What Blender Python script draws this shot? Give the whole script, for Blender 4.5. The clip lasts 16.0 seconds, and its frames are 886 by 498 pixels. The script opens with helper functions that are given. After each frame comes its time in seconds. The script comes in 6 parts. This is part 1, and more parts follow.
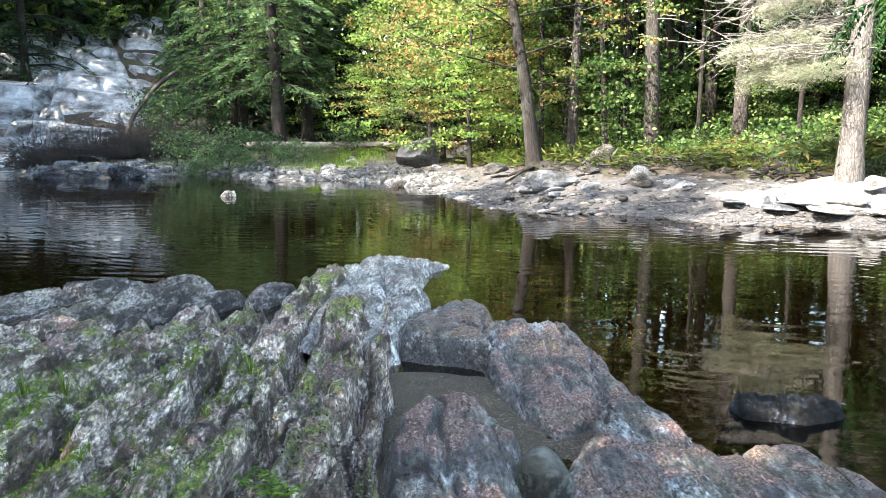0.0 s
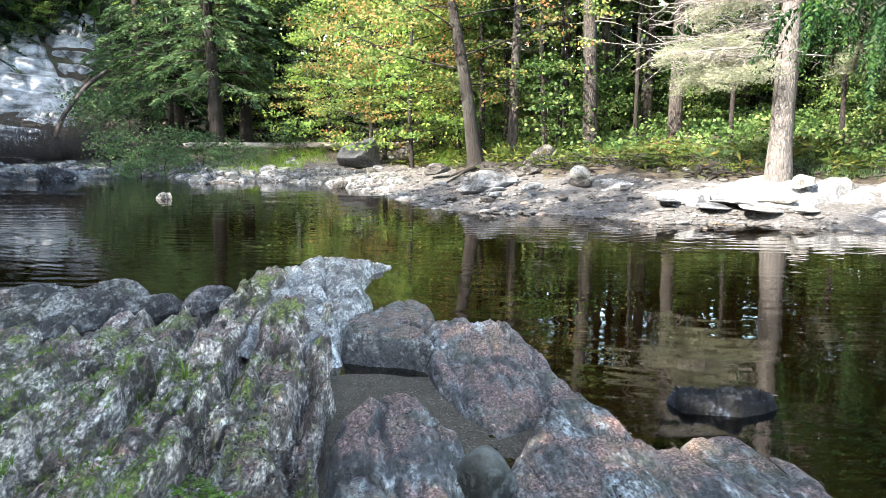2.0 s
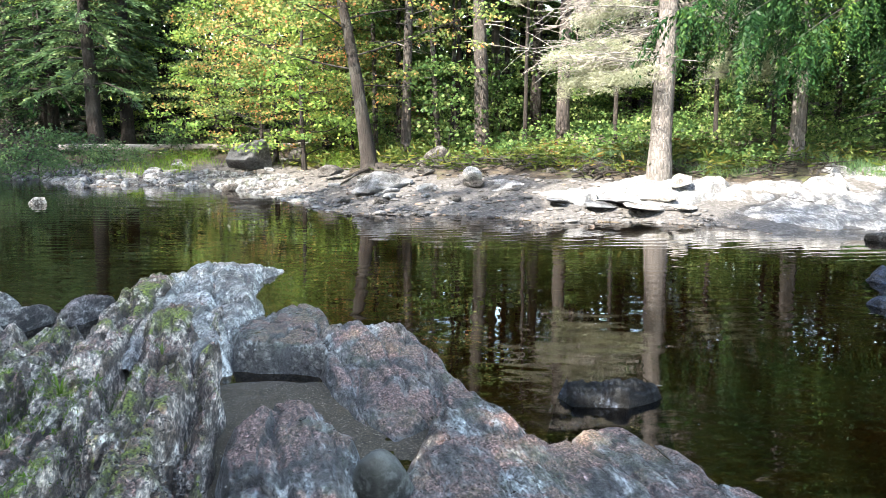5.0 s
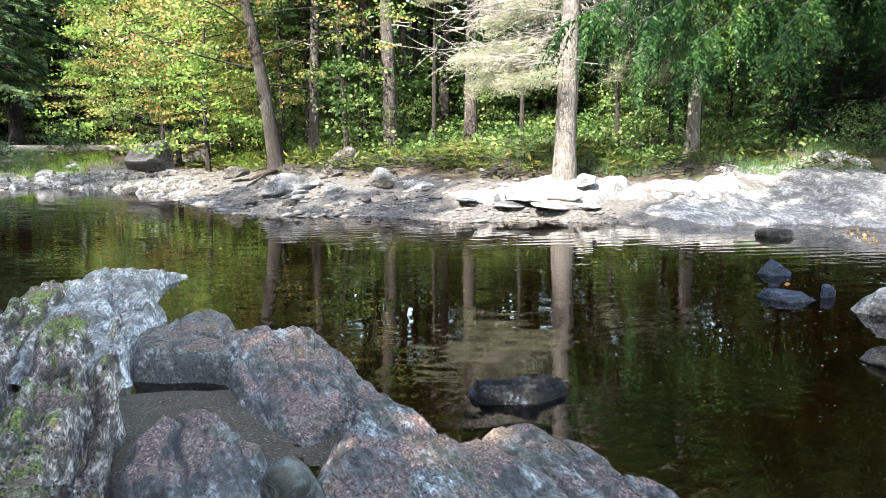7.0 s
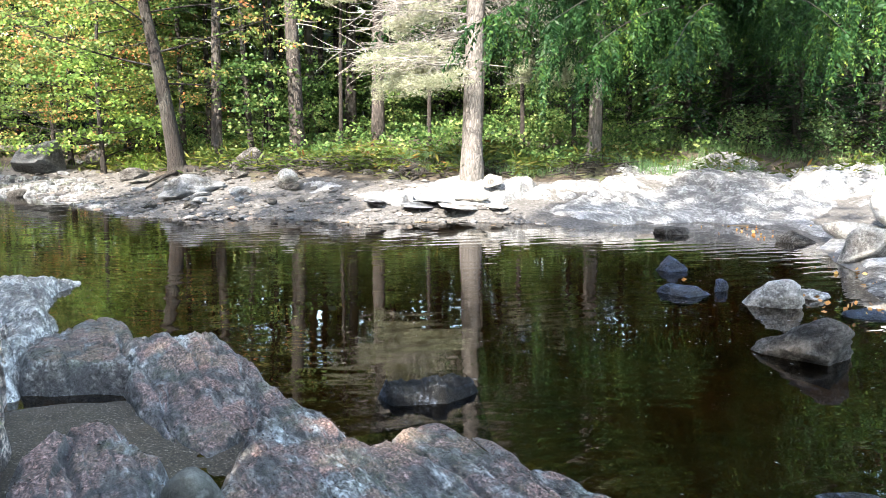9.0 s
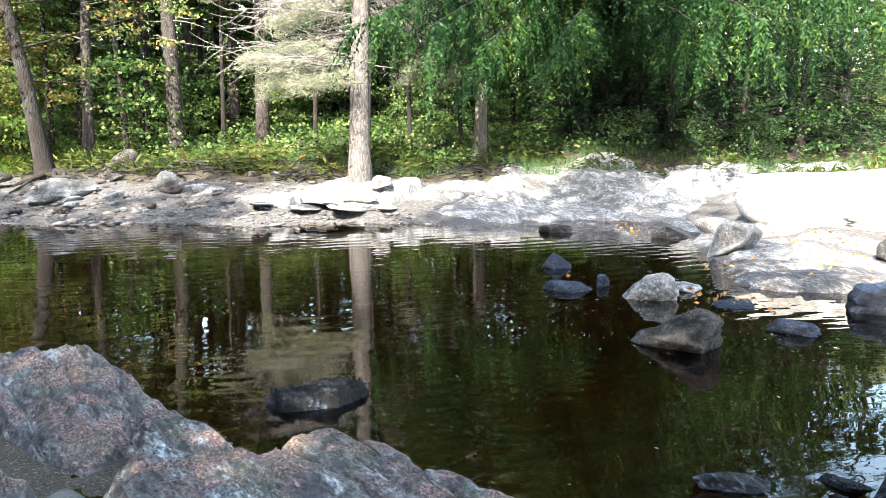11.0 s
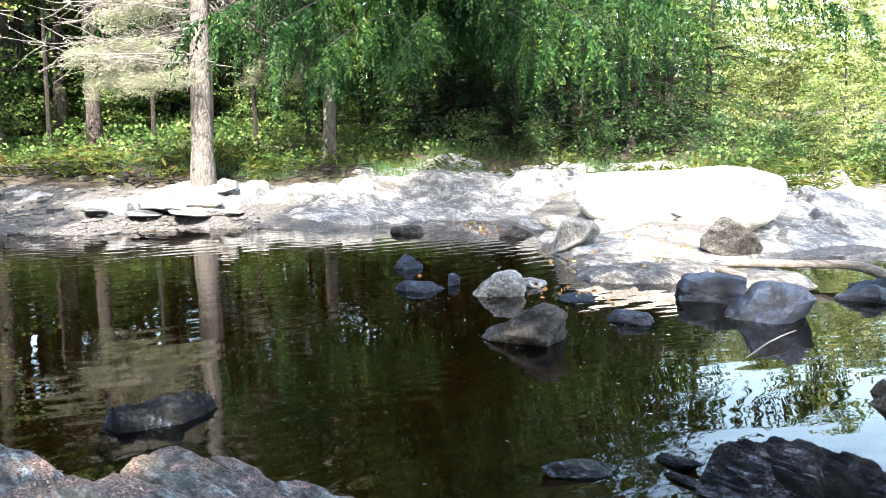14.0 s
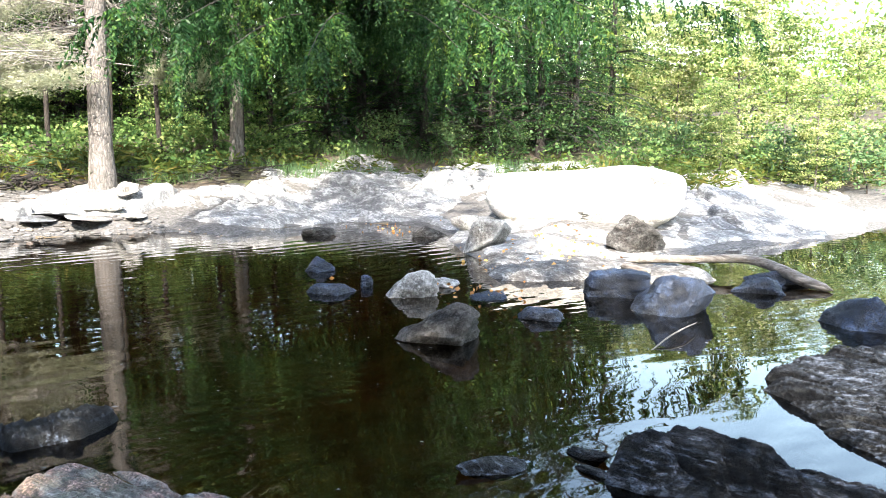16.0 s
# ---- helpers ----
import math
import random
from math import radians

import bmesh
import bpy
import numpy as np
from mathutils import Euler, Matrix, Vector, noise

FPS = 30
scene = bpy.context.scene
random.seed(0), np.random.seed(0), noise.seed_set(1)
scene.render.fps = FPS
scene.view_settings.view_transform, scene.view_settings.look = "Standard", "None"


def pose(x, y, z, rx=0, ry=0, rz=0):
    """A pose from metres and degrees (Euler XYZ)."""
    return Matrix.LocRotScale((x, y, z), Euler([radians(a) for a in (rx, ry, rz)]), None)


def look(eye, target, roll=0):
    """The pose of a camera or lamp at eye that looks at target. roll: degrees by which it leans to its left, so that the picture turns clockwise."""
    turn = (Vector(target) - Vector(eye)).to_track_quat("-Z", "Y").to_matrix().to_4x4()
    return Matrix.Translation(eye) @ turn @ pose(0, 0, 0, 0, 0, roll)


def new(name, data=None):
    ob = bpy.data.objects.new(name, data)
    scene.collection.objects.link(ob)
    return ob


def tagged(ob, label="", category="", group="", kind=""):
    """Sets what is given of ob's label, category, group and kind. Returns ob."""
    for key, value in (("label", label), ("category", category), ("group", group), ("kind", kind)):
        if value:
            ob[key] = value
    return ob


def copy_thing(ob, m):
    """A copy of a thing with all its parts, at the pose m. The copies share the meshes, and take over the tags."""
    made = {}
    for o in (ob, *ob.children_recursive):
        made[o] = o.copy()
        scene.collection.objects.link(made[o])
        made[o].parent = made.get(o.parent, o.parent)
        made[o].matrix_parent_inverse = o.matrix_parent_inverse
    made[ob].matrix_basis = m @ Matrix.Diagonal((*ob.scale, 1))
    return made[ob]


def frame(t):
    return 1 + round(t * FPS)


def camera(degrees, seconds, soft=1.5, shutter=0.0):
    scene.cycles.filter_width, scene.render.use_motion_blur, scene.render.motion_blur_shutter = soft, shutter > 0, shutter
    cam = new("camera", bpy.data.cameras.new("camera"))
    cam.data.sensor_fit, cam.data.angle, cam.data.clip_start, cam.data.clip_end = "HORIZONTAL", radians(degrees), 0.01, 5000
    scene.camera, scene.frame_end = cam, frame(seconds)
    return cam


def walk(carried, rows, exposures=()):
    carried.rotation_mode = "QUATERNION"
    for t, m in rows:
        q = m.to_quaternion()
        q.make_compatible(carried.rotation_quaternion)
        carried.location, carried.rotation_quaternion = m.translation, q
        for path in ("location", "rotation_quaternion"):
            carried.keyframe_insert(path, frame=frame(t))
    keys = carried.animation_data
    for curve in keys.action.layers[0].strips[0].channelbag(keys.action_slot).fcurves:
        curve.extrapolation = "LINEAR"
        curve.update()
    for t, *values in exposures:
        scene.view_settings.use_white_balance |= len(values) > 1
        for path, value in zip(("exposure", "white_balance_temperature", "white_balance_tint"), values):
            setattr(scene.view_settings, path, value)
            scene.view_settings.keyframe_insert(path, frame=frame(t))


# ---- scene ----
# The camera: a hand-held pan from one standpoint, eye 1.5 m over the water.
cam = camera(60.0, 16.0, soft=0.8)
ROWS = [  # seconds, x, y, z, yaw, pitch, roll
    (0.0, 0.000, 0.000, 1.500, 0.00, -8.84, 0.05),
    (0.5, 0.002, 0.007, 1.497, -1.22, -8.82, 0.05),
    (1.0, 0.007, 0.014, 1.495, -2.37, -8.82, 0.14),
    (1.5, 0.011, 0.019, 1.491, -3.31, -8.78, 0.12),
    (2.0, 0.013, 0.027, 1.489, -4.30, -8.76, 0.10),
    (2.5, 0.013, 0.031, 1.488, -5.29, -8.74, 0.11),
    (3.0, 0.018, 0.031, 1.486, -6.32, -8.72, 0.02),
    (3.5, 0.022, 0.036, 1.488, -7.76, -8.72, 0.04),
    (4.0, 0.026, 0.041, 1.488, -9.29, -8.70, 0.12),
    (6.5, 0.051, 0.048, 1.487, -16.85, -8.59, 0.13),
    (7.0, 0.056, 0.052, 1.487, -18.79, -8.57, 0.19),
    (7.5, 0.058, 0.053, 1.486, -20.67, -8.55, 0.23),
    (8.0, 0.061, 0.056, 1.484, -22.39, -8.52, 0.27),
    (8.5, 0.069, 0.064, 1.480, -23.92, -8.47, 0.35),
    (11.0, 0.092, 0.074, 1.474, -33.85, -8.29, 0.38),
    (11.5, 0.100, 0.078, 1.473, -35.98, -8.24, 0.39),
    (12.0, 0.107, 0.082, 1.472, -37.81, -8.25, 0.38),
    (12.5, 0.113, 0.086, 1.471, -39.40, -8.21, 0.43),
    (13.0, 0.118, 0.088, 1.471, -41.05, -8.18, 0.34),
    (13.5, 0.123, 0.084, 1.471, -42.92, -8.14, 0.32),
    (14.0, 0.129, 0.084, 1.471, -44.86, -8.10, 0.27),
    (14.5, 0.134, 0.082, 1.471, -46.70, -8.09, 0.33),
    (15.0, 0.136, 0.081, 1.471, -48.22, -8.08, 0.37),
    (15.5, 0.140, 0.084, 1.469, -49.67, -8.05, 0.29),
    (16.0, 0.150, 0.083, 1.467, -51.35, -7.99, 0.16),
]


def cam_pose(x, y, z, yaw, pitch, roll):
    return pose(x, y, z, 0, 0, yaw) @ pose(0, 0, 0, 90 + pitch) @ pose(0, 0, 0, 0, 0, roll)


walk(cam, [(r[0], cam_pose(*r[1:])) for r in ROWS])

# ---- world, sun, exposure ----
SUN_FROM = Vector((-0.80, -0.60, 0.0)).normalized()   # where the sun stands, seen from the pool
SUN_UP = 40.0
scene.view_settings.exposure = 3.42
world = bpy.data.worlds.new("sky")
scene.world = world
world.use_nodes = True
sky = world.node_tree.nodes.new("ShaderNodeTexSky")
sky.sky_type = "NISHITA"
sky.sun_disc = False
sky.air_density, sky.dust_density, sky.ozone_density = 1.5, 2.2, 0.6
sky.sun_elevation = radians(SUN_UP)
sky.sun_rotation = math.atan2(SUN_FROM.x, SUN_FROM.y)
back = world.node_tree.nodes["Background"]
back.inputs["Strength"].default_value = 0.13
world.node_tree.links.new(sky.outputs[0], back.inputs[0])
sun = bpy.data.lights.new("sun", "SUN")
sun.energy, sun.angle, sun.color = 3.4, radians(0.53), (1.0, 0.92, 0.80)
sun_ob = new("sun", sun)
sun_ob.matrix_world = look(SUN_FROM * 40 + Vector((0, 0, 40 * math.tan(radians(SUN_UP)))), (0, 0, 0))


# ---- node materials ----
def material(name):
    m = bpy.data.materials.new(name)
    m.use_nodes = True
    return m, m.node_tree.nodes, m.node_tree.links, m.node_tree.nodes["Principled BSDF"]


def place(nodes, links, scale=(1, 1, 1), turn=0.0):
    g = nodes.new("ShaderNodeNewGeometry")
    v = nodes.new("ShaderNodeMapping")
    v.inputs["Scale"].default_value = scale
    v.inputs["Rotation"].default_value = (0, 0, turn)
    links.new(g.outputs["Position"], v.inputs[0])
    return v.outputs[0]


def local(nodes, links, scale=(1, 1, 1)):
    g = nodes.new("ShaderNodeTexCoord")
    v = nodes.new("ShaderNodeMapping")
    v.inputs["Scale"].default_value = scale
    links.new(g.outputs["Object"], v.inputs[0])
    return v.outputs[0]


def cloud(nodes, links, vec, scale, detail=6.0, rough=0.6, warp=0.0):
    n = nodes.new("ShaderNodeTexNoise")
    n.inputs["Scale"].default_value, n.inputs["Detail"].default_value = scale, detail
    n.inputs["Roughness"].default_value, n.inputs["Distortion"].default_value = rough, warp
    links.new(vec, n.inputs["Vector"])
    return n.outputs[0]


def ramp(nodes, links, fac, stops):
    r = nodes.new("ShaderNodeValToRGB")
    while len(r.color_ramp.elements) < len(stops):
        r.color_ramp.elements.new(0.5)
    for e, (p, c) in zip(r.color_ramp.elements, stops):
        e.position, e.color = p, (*c, 1) if len(c) == 3 else c
    links.new(fac, r.inputs[0])
    return r.outputs[0]


def blend(nodes, links, fac, a, b, kind="MIX"):
    m = nodes.new("ShaderNodeMix")
    m.data_type, m.blend_type = "RGBA", kind
    for sock, val in ((m.inputs[0], fac), (m.inputs[6], a), (m.inputs[7], b)):
        if isinstance(val, (int, float)):
            sock.default_value = val
        elif isinstance(val, tuple):
            sock.default_value = (*val, 1)
        else:
            links.new(val, sock)
    return m.outputs[2]


def bump(nodes, links, heights, bsdf, strength=0.6):
    last = None
    for h, dist in heights:
        b = nodes.new("ShaderNodeBump")
        b.inputs["Strength"].default_value, b.inputs["Distance"].default_value = strength, dist
        links.new(h, b.inputs["Height"])
        if last:
            links.new(last, b.inputs["Normal"])
        last = b.outputs[0]
    links.new(last, bsdf.inputs["Normal"])


def rock_material(name, dark, mid, pale, stretch=(9, 1.0, 9), moss=0.0, litter=0.0, rough=0.75, own=False, lichen=0.35, spec=0.4, tone=(1, 1, 1), grit=0.5, relief=1.0, edge=0.7, comb=1.0, spots=1.0):
    """Foliated rock: streaks along the strike, lichen blotches, and moss and brown needle litter on the flat tops."""
    m, n, l, p = material(name)
    co = local(n, l, (1, 1, 1)) if own else place(n, l)
    cs = local(n, l, stretch) if own else place(n, l, stretch, radians(-2.9))
    streak = cloud(n, l, cs, 1.0, 8, 0.65, 0.3)
    col = ramp(n, l, streak, [(0.38, dark), (0.48, mid), (0.60, pale)])
    if not own:
        fine = cloud(n, l, place(n, l, tuple(2.6 * c if k != 1 else 0.55 * c for k, c in enumerate(stretch)), radians(-2.9)), 1.0, 6, 0.6, 0.15)
        col = blend(n, l, ramp(n, l, fine, [(0.42, (0.85 * comb,) * 3), (0.50, (0, 0, 0))]), col, dark)
        col = blend(n, l, ramp(n, l, fine, [(0.55, (0, 0, 0)), (0.62, (0.8 * comb,) * 3)]), col, pale)
    blot = cloud(n, l, co, 3.3, 8, 0.68)
    col = blend(n, l, ramp(n, l, blot, [(0.45, (0, 0, 0)), (0.53, (0.95 * spots,) * 3)]), col, tuple(0.36 * c for c in mid))
    lich = cloud(n, l, co if own else place(n, l, (1.0, 0.30, 0.9), radians(-2.9)), 15.0, 7, 0.68, 0.0)
    col = blend(n, l, ramp(n, l, lich, [(0.50, (0, 0, 0)), (0.60, (lichen * 1.8,) * 3)]), col, (0.53, 0.55, 0.53))
    speck = cloud(n, l, local(n, l, (1.6, 1, 1.6)) if own else place(n, l, (1.2, 0.34, 1.0), radians(-2.9)), 42.0, 5, 0.7)
    col = blend(n, l, ramp(n, l, speck, [(0.42, (0.8 * spots,) * 3), (0.52, (0, 0, 0))]), col, dark)
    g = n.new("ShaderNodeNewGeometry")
    # Convex crests paler: edge wear, with lit-edge contrast put into the colour.
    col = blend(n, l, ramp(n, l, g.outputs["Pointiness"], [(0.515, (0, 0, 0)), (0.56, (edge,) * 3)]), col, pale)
    sx = n.new("ShaderNodeSeparateXYZ")
    l.new(g.outputs["Normal"], sx.inputs[0])
    if litter:
        lit = cloud(n, l, co, 3.1, 6, 0.6)
        a = ramp(n, l, lit, [(0.46, (0, 0, 0)), (0.53, (litter,) * 3)])
        up = ramp(n, l, sx.outputs[2], [(0.55, (0, 0, 0)), (0.9, (1, 1, 1))])
        fine = cloud(n, l, place(n, l, (90, 70, 80)), 1.0, 4, 0.7)
        brown = ramp(n, l, fine, [(0.36, (0.022, 0.014, 0.012)), (0.5, (0.120, 0.076, 0.068)), (0.64, (0.36, 0.27, 0.25))])
        col = blend(n, l, blend(n, l, 1.0, a, up, "MULTIPLY"), col, brown)
    if moss:
        mo = cloud(n, l, co, 2.4, 9, 0.7)
        a = ramp(n, l, mo, [(0.50, (0, 0, 0)), (0.56, (moss,) * 3)])
        up = ramp(n, l, sx.outputs[2], [(0.3, (0, 0, 0)), (0.8, (1, 1, 1))])
        fine = cloud(n, l, co, 60.0, 3, 0.6)
        green = ramp(n, l, fine, [(0.36, (0.04, 0.06, 0.012)), (0.64, (0.17, 0.24, 0.045))])
        col = blend(n, l, blend(n, l, 1.0, a, up, "MULTIPLY"), col, green)
    size = 34.0 if own else 52.0
    sand = cloud(n, l, co if own else place(n, l, (1.0, 0.42, 1.0)), size, 4, 0.75)
    lo, hi = 1 - 1.5 * grit, 1 + 1.7 * grit
    col = blend(n, l, 1.0, col, ramp(n, l, sand, [(0.36, tuple(lo * c for c in tone)), (0.50, tone), (0.66, tuple(hi * c for c in tone))]), "MULTIPLY")
    l.new(col, p.inputs["Base Color"])
    rr = cloud(n, l, co, 5.0, 4, 0.6)
    l.new(ramp(n, l, rr, [(0.3, (rough - 0.15,) * 3), (0.7, (min(1, rough + 0.15),) * 3)]), p.inputs["Roughness"])
    p.inputs["Specular IOR Level"].default_value = spec
    bump(n, l, [(streak, 0.015 + 0.065 * comb), (cloud(n, l, co, 14.0, 9, 0.75), 0.07), (speck, 0.012), (sand, 0.010)], p, relief)
    return m


WARM = (1.36, 1.24, 1.13)
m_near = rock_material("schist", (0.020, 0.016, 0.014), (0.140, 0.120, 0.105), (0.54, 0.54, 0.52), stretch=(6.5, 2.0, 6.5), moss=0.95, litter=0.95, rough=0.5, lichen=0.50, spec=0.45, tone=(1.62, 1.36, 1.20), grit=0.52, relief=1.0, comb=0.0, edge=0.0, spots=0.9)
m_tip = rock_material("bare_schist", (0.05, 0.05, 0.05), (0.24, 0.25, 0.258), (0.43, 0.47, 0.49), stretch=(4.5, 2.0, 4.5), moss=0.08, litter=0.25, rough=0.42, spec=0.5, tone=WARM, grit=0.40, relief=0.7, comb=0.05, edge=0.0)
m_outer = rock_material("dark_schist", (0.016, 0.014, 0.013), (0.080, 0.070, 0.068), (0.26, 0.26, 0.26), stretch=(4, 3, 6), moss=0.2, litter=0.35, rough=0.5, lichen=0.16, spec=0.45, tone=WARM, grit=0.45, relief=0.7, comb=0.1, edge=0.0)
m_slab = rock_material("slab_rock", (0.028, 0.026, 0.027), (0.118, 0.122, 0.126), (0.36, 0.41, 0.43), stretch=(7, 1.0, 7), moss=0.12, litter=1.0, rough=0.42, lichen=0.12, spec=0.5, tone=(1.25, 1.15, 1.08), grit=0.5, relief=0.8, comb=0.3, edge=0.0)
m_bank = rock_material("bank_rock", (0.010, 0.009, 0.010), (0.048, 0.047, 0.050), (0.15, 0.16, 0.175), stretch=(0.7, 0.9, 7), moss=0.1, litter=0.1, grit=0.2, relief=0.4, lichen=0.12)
# Pale blue streaks paint the sky's sheen onto the black wet rock.
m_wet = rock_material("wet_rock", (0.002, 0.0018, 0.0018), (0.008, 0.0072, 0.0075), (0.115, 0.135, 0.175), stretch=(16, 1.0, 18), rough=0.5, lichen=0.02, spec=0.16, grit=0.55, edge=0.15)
# Greyer than the boulder: the shelf's partial shade is put into the colour.
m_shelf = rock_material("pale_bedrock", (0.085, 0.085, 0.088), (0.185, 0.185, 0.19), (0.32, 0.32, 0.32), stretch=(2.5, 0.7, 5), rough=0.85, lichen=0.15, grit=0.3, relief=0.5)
# Browner and darker than the shelf, to set off the white boulder.
m_apron = rock_material("brown_bedrock", (0.035, 0.030, 0.027), (0.105, 0.095, 0.088), (0.24, 0.235, 0.225), stretch=(2.5, 0.7, 5), rough=0.7, lichen=0.12, grit=0.4, relief=0.6, edge=0.2)
# Pale enough that the sunlit boulder burns out white.
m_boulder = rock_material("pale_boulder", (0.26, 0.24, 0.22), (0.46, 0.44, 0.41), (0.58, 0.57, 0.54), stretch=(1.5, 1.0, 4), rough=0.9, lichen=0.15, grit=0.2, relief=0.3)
# Tone lowered: the shade lying on these stones is put into it.
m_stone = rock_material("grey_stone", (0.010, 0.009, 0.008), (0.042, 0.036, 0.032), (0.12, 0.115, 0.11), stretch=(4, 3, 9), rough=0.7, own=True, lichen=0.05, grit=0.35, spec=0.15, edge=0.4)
# Blue tones put skylight and its sheen into the stones' colour.
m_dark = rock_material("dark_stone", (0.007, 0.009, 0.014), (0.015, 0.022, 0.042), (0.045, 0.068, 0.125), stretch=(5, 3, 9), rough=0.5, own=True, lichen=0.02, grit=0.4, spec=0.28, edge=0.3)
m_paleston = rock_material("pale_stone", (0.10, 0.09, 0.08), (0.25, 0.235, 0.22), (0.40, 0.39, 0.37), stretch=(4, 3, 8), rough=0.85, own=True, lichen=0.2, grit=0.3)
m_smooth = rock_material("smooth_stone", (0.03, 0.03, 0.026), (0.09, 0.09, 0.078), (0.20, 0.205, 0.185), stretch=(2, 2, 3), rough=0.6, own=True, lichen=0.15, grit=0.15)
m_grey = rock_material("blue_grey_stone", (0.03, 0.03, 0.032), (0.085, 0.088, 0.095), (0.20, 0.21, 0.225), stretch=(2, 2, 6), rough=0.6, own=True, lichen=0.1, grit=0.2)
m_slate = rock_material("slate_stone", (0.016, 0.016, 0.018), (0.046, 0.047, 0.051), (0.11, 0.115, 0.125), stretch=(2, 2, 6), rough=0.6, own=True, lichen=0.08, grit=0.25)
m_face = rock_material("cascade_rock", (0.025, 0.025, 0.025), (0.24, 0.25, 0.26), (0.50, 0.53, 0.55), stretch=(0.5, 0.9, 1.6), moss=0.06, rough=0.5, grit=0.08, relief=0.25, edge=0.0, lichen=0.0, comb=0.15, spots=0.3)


def ground_material():
    m, n, l, p = material("forest_floor")
    co = place(n, l)
    a = cloud(n, l, co, 0.55, 6, 0.6)
    fine = cloud(n, l, co, 9.0, 8, 0.7)
    litter = ramp(n, l, fine, [(0.3, (0.008, 0.006, 0.004)), (0.5, (0.030, 0.022, 0.014)), (0.7, (0.085, 0.064, 0.042))])
    green = ramp(n, l, fine, [(0.3, (0.02, 0.03, 0.008)), (0.7, (0.10, 0.13, 0.03))])
    col = blend(n, l, ramp(n, l, a, [(0.52, (0, 0, 0)), (0.68, (0.6,) * 3)]), litter, green)
    l.new(col, p.inputs["Base Color"])
    p.inputs["Roughness"].default_value = 0.95
    bump(n, l, [(fine, 0.05), (cloud(n, l, co, 45.0, 4, 0.6), 0.015)], p, 0.7)
    return m


def gravel_material():
    m, n, l, p = material("gravel")
    co = place(n, l)
    v = n.new("ShaderNodeTexVoronoi")
    v.inputs["Scale"].default_value = 22.0
    l.new(co, v.inputs["Vector"])
    tone = cloud(n, l, co, 1.2, 6, 0.6)
    base = ramp(n, l, v.outputs["Color"], [(0.1, (0.022, 0.021, 0.020)), (0.5, (0.06, 0.057, 0.055)), (0.9, (0.13, 0.125, 0.125))])
    l.new(blend(n, l, tone, base, (0.045, 0.041, 0.038)), p.inputs["Base Color"])
    p.inputs["Roughness"].default_value = 0.9
    bump(n, l, [(v.outputs["Distance"], 0.03), (cloud(n, l, co, 60.0, 4, 0.6), 0.01)], p, 0.7)
    return m


def water_material():
    """Clear brown stream water: gloss by Fresnel over a tea-coloured clear body, with long wind ripples in drifting patches."""
    m, n, l, p = material("stream_water")
    n.remove(p)
    out = n["Material Output"]
    tint = n.new("ShaderNodeBsdfTransparent")
    tint.inputs[0].default_value = (0.24, 0.175, 0.085, 1)
    gloss = n.new("ShaderNodeBsdfGlossy")
    gloss.inputs["Roughness"].default_value = 0.004
    gloss.inputs["Color"].default_value = (1, 1, 1, 1)
    fres = n.new("ShaderNodeFresnel")
    fres.inputs[0].default_value = 1.33
    mix = n.new("ShaderNodeMixShader")

    def times(a, b):
        q = n.new("ShaderNodeMath")
        q.operation = "MULTIPLY"
        l.new(a, q.inputs[0])
        if isinstance(b, float):
            q.inputs[1].default_value = b
        else:
            l.new(b, q.inputs[1])
        return q.outputs[0]

    def plus(a, b):
        q = n.new("ShaderNodeMath")
        l.new(a, q.inputs[0])
        l.new(b, q.inputs[1])
        return q.outputs[0]

    def ripple(length, turn, bend):
        w = n.new("ShaderNodeTexWave")
        w.wave_type, w.bands_direction, w.wave_profile = "BANDS", "Y", "SIN"
        w.inputs["Scale"].default_value, w.inputs["Distortion"].default_value = 0.314 / length, bend
        w.inputs["Detail"].default_value, w.inputs["Detail Scale"].default_value = 1.0, 0.55
        l.new(place(n, l, (1, 1, 1), turn), w.inputs[0])
        return w.outputs[1]

    patch = cloud(n, l, place(n, l, (1, 1.6, 1), 0.3), 0.30, 2, 0.5)
    strong = ramp(n, l, patch, [(0.42, (0.06,) * 3), (0.64, (1.0,) * 3)])
    other = ramp(n, l, cloud(n, l, place(n, l, (1, 1.4, 1), -0.4), 0.45, 2, 0.5), [(0.42, (0.10,) * 3), (0.66, (1.0,) * 3)])
    height = plus(times(times(ripple(0.27, 0.12, 3.2), strong), 0.0019), times(times(ripple(0.16, 0.55, 3.0), other), 0.0007))
    height = plus(height, times(cloud(n, l, place(n, l, (0.8, 2.0, 1), 0.2), 1.3, 1, 0.4), 0.0045))
    height = plus(height, times(times(cloud(n, l, place(n, l, (1.0, 2.2, 1), 0.1), 7.0, 1, 0.4), strong), 0.0012))
    b = n.new("ShaderNodeBump")
    b.inputs["Distance"].default_value, b.inputs["Strength"].default_value = 1.0, 1.0
    l.new(height, b.inputs["Height"])
    for q in (gloss, fres):
        l.new(b.outputs[0], q.inputs["Normal"])
    l.new(fres.outputs[0], mix.inputs[0])
    l.new(tint.outputs[0], mix.inputs[1])
    l.new(gloss.outputs[0], mix.inputs[2])
    l.new(mix.outputs[0], out.inputs[0])
    return m


def bed_material():
    m, n, l, p = material("pool_bed")
    co = place(n, l)
    a = cloud(n, l, co, 2.0, 8, 0.65)
    l.new(ramp(n, l, a, [(0.3, (0.035, 0.026, 0.015)), (0.7, (0.15, 0.105, 0.055))]), p.inputs["Base Color"])
    p.inputs["Roughness"].default_value = 0.9
    bump(n, l, [(a, 0.05)], p)
    return m


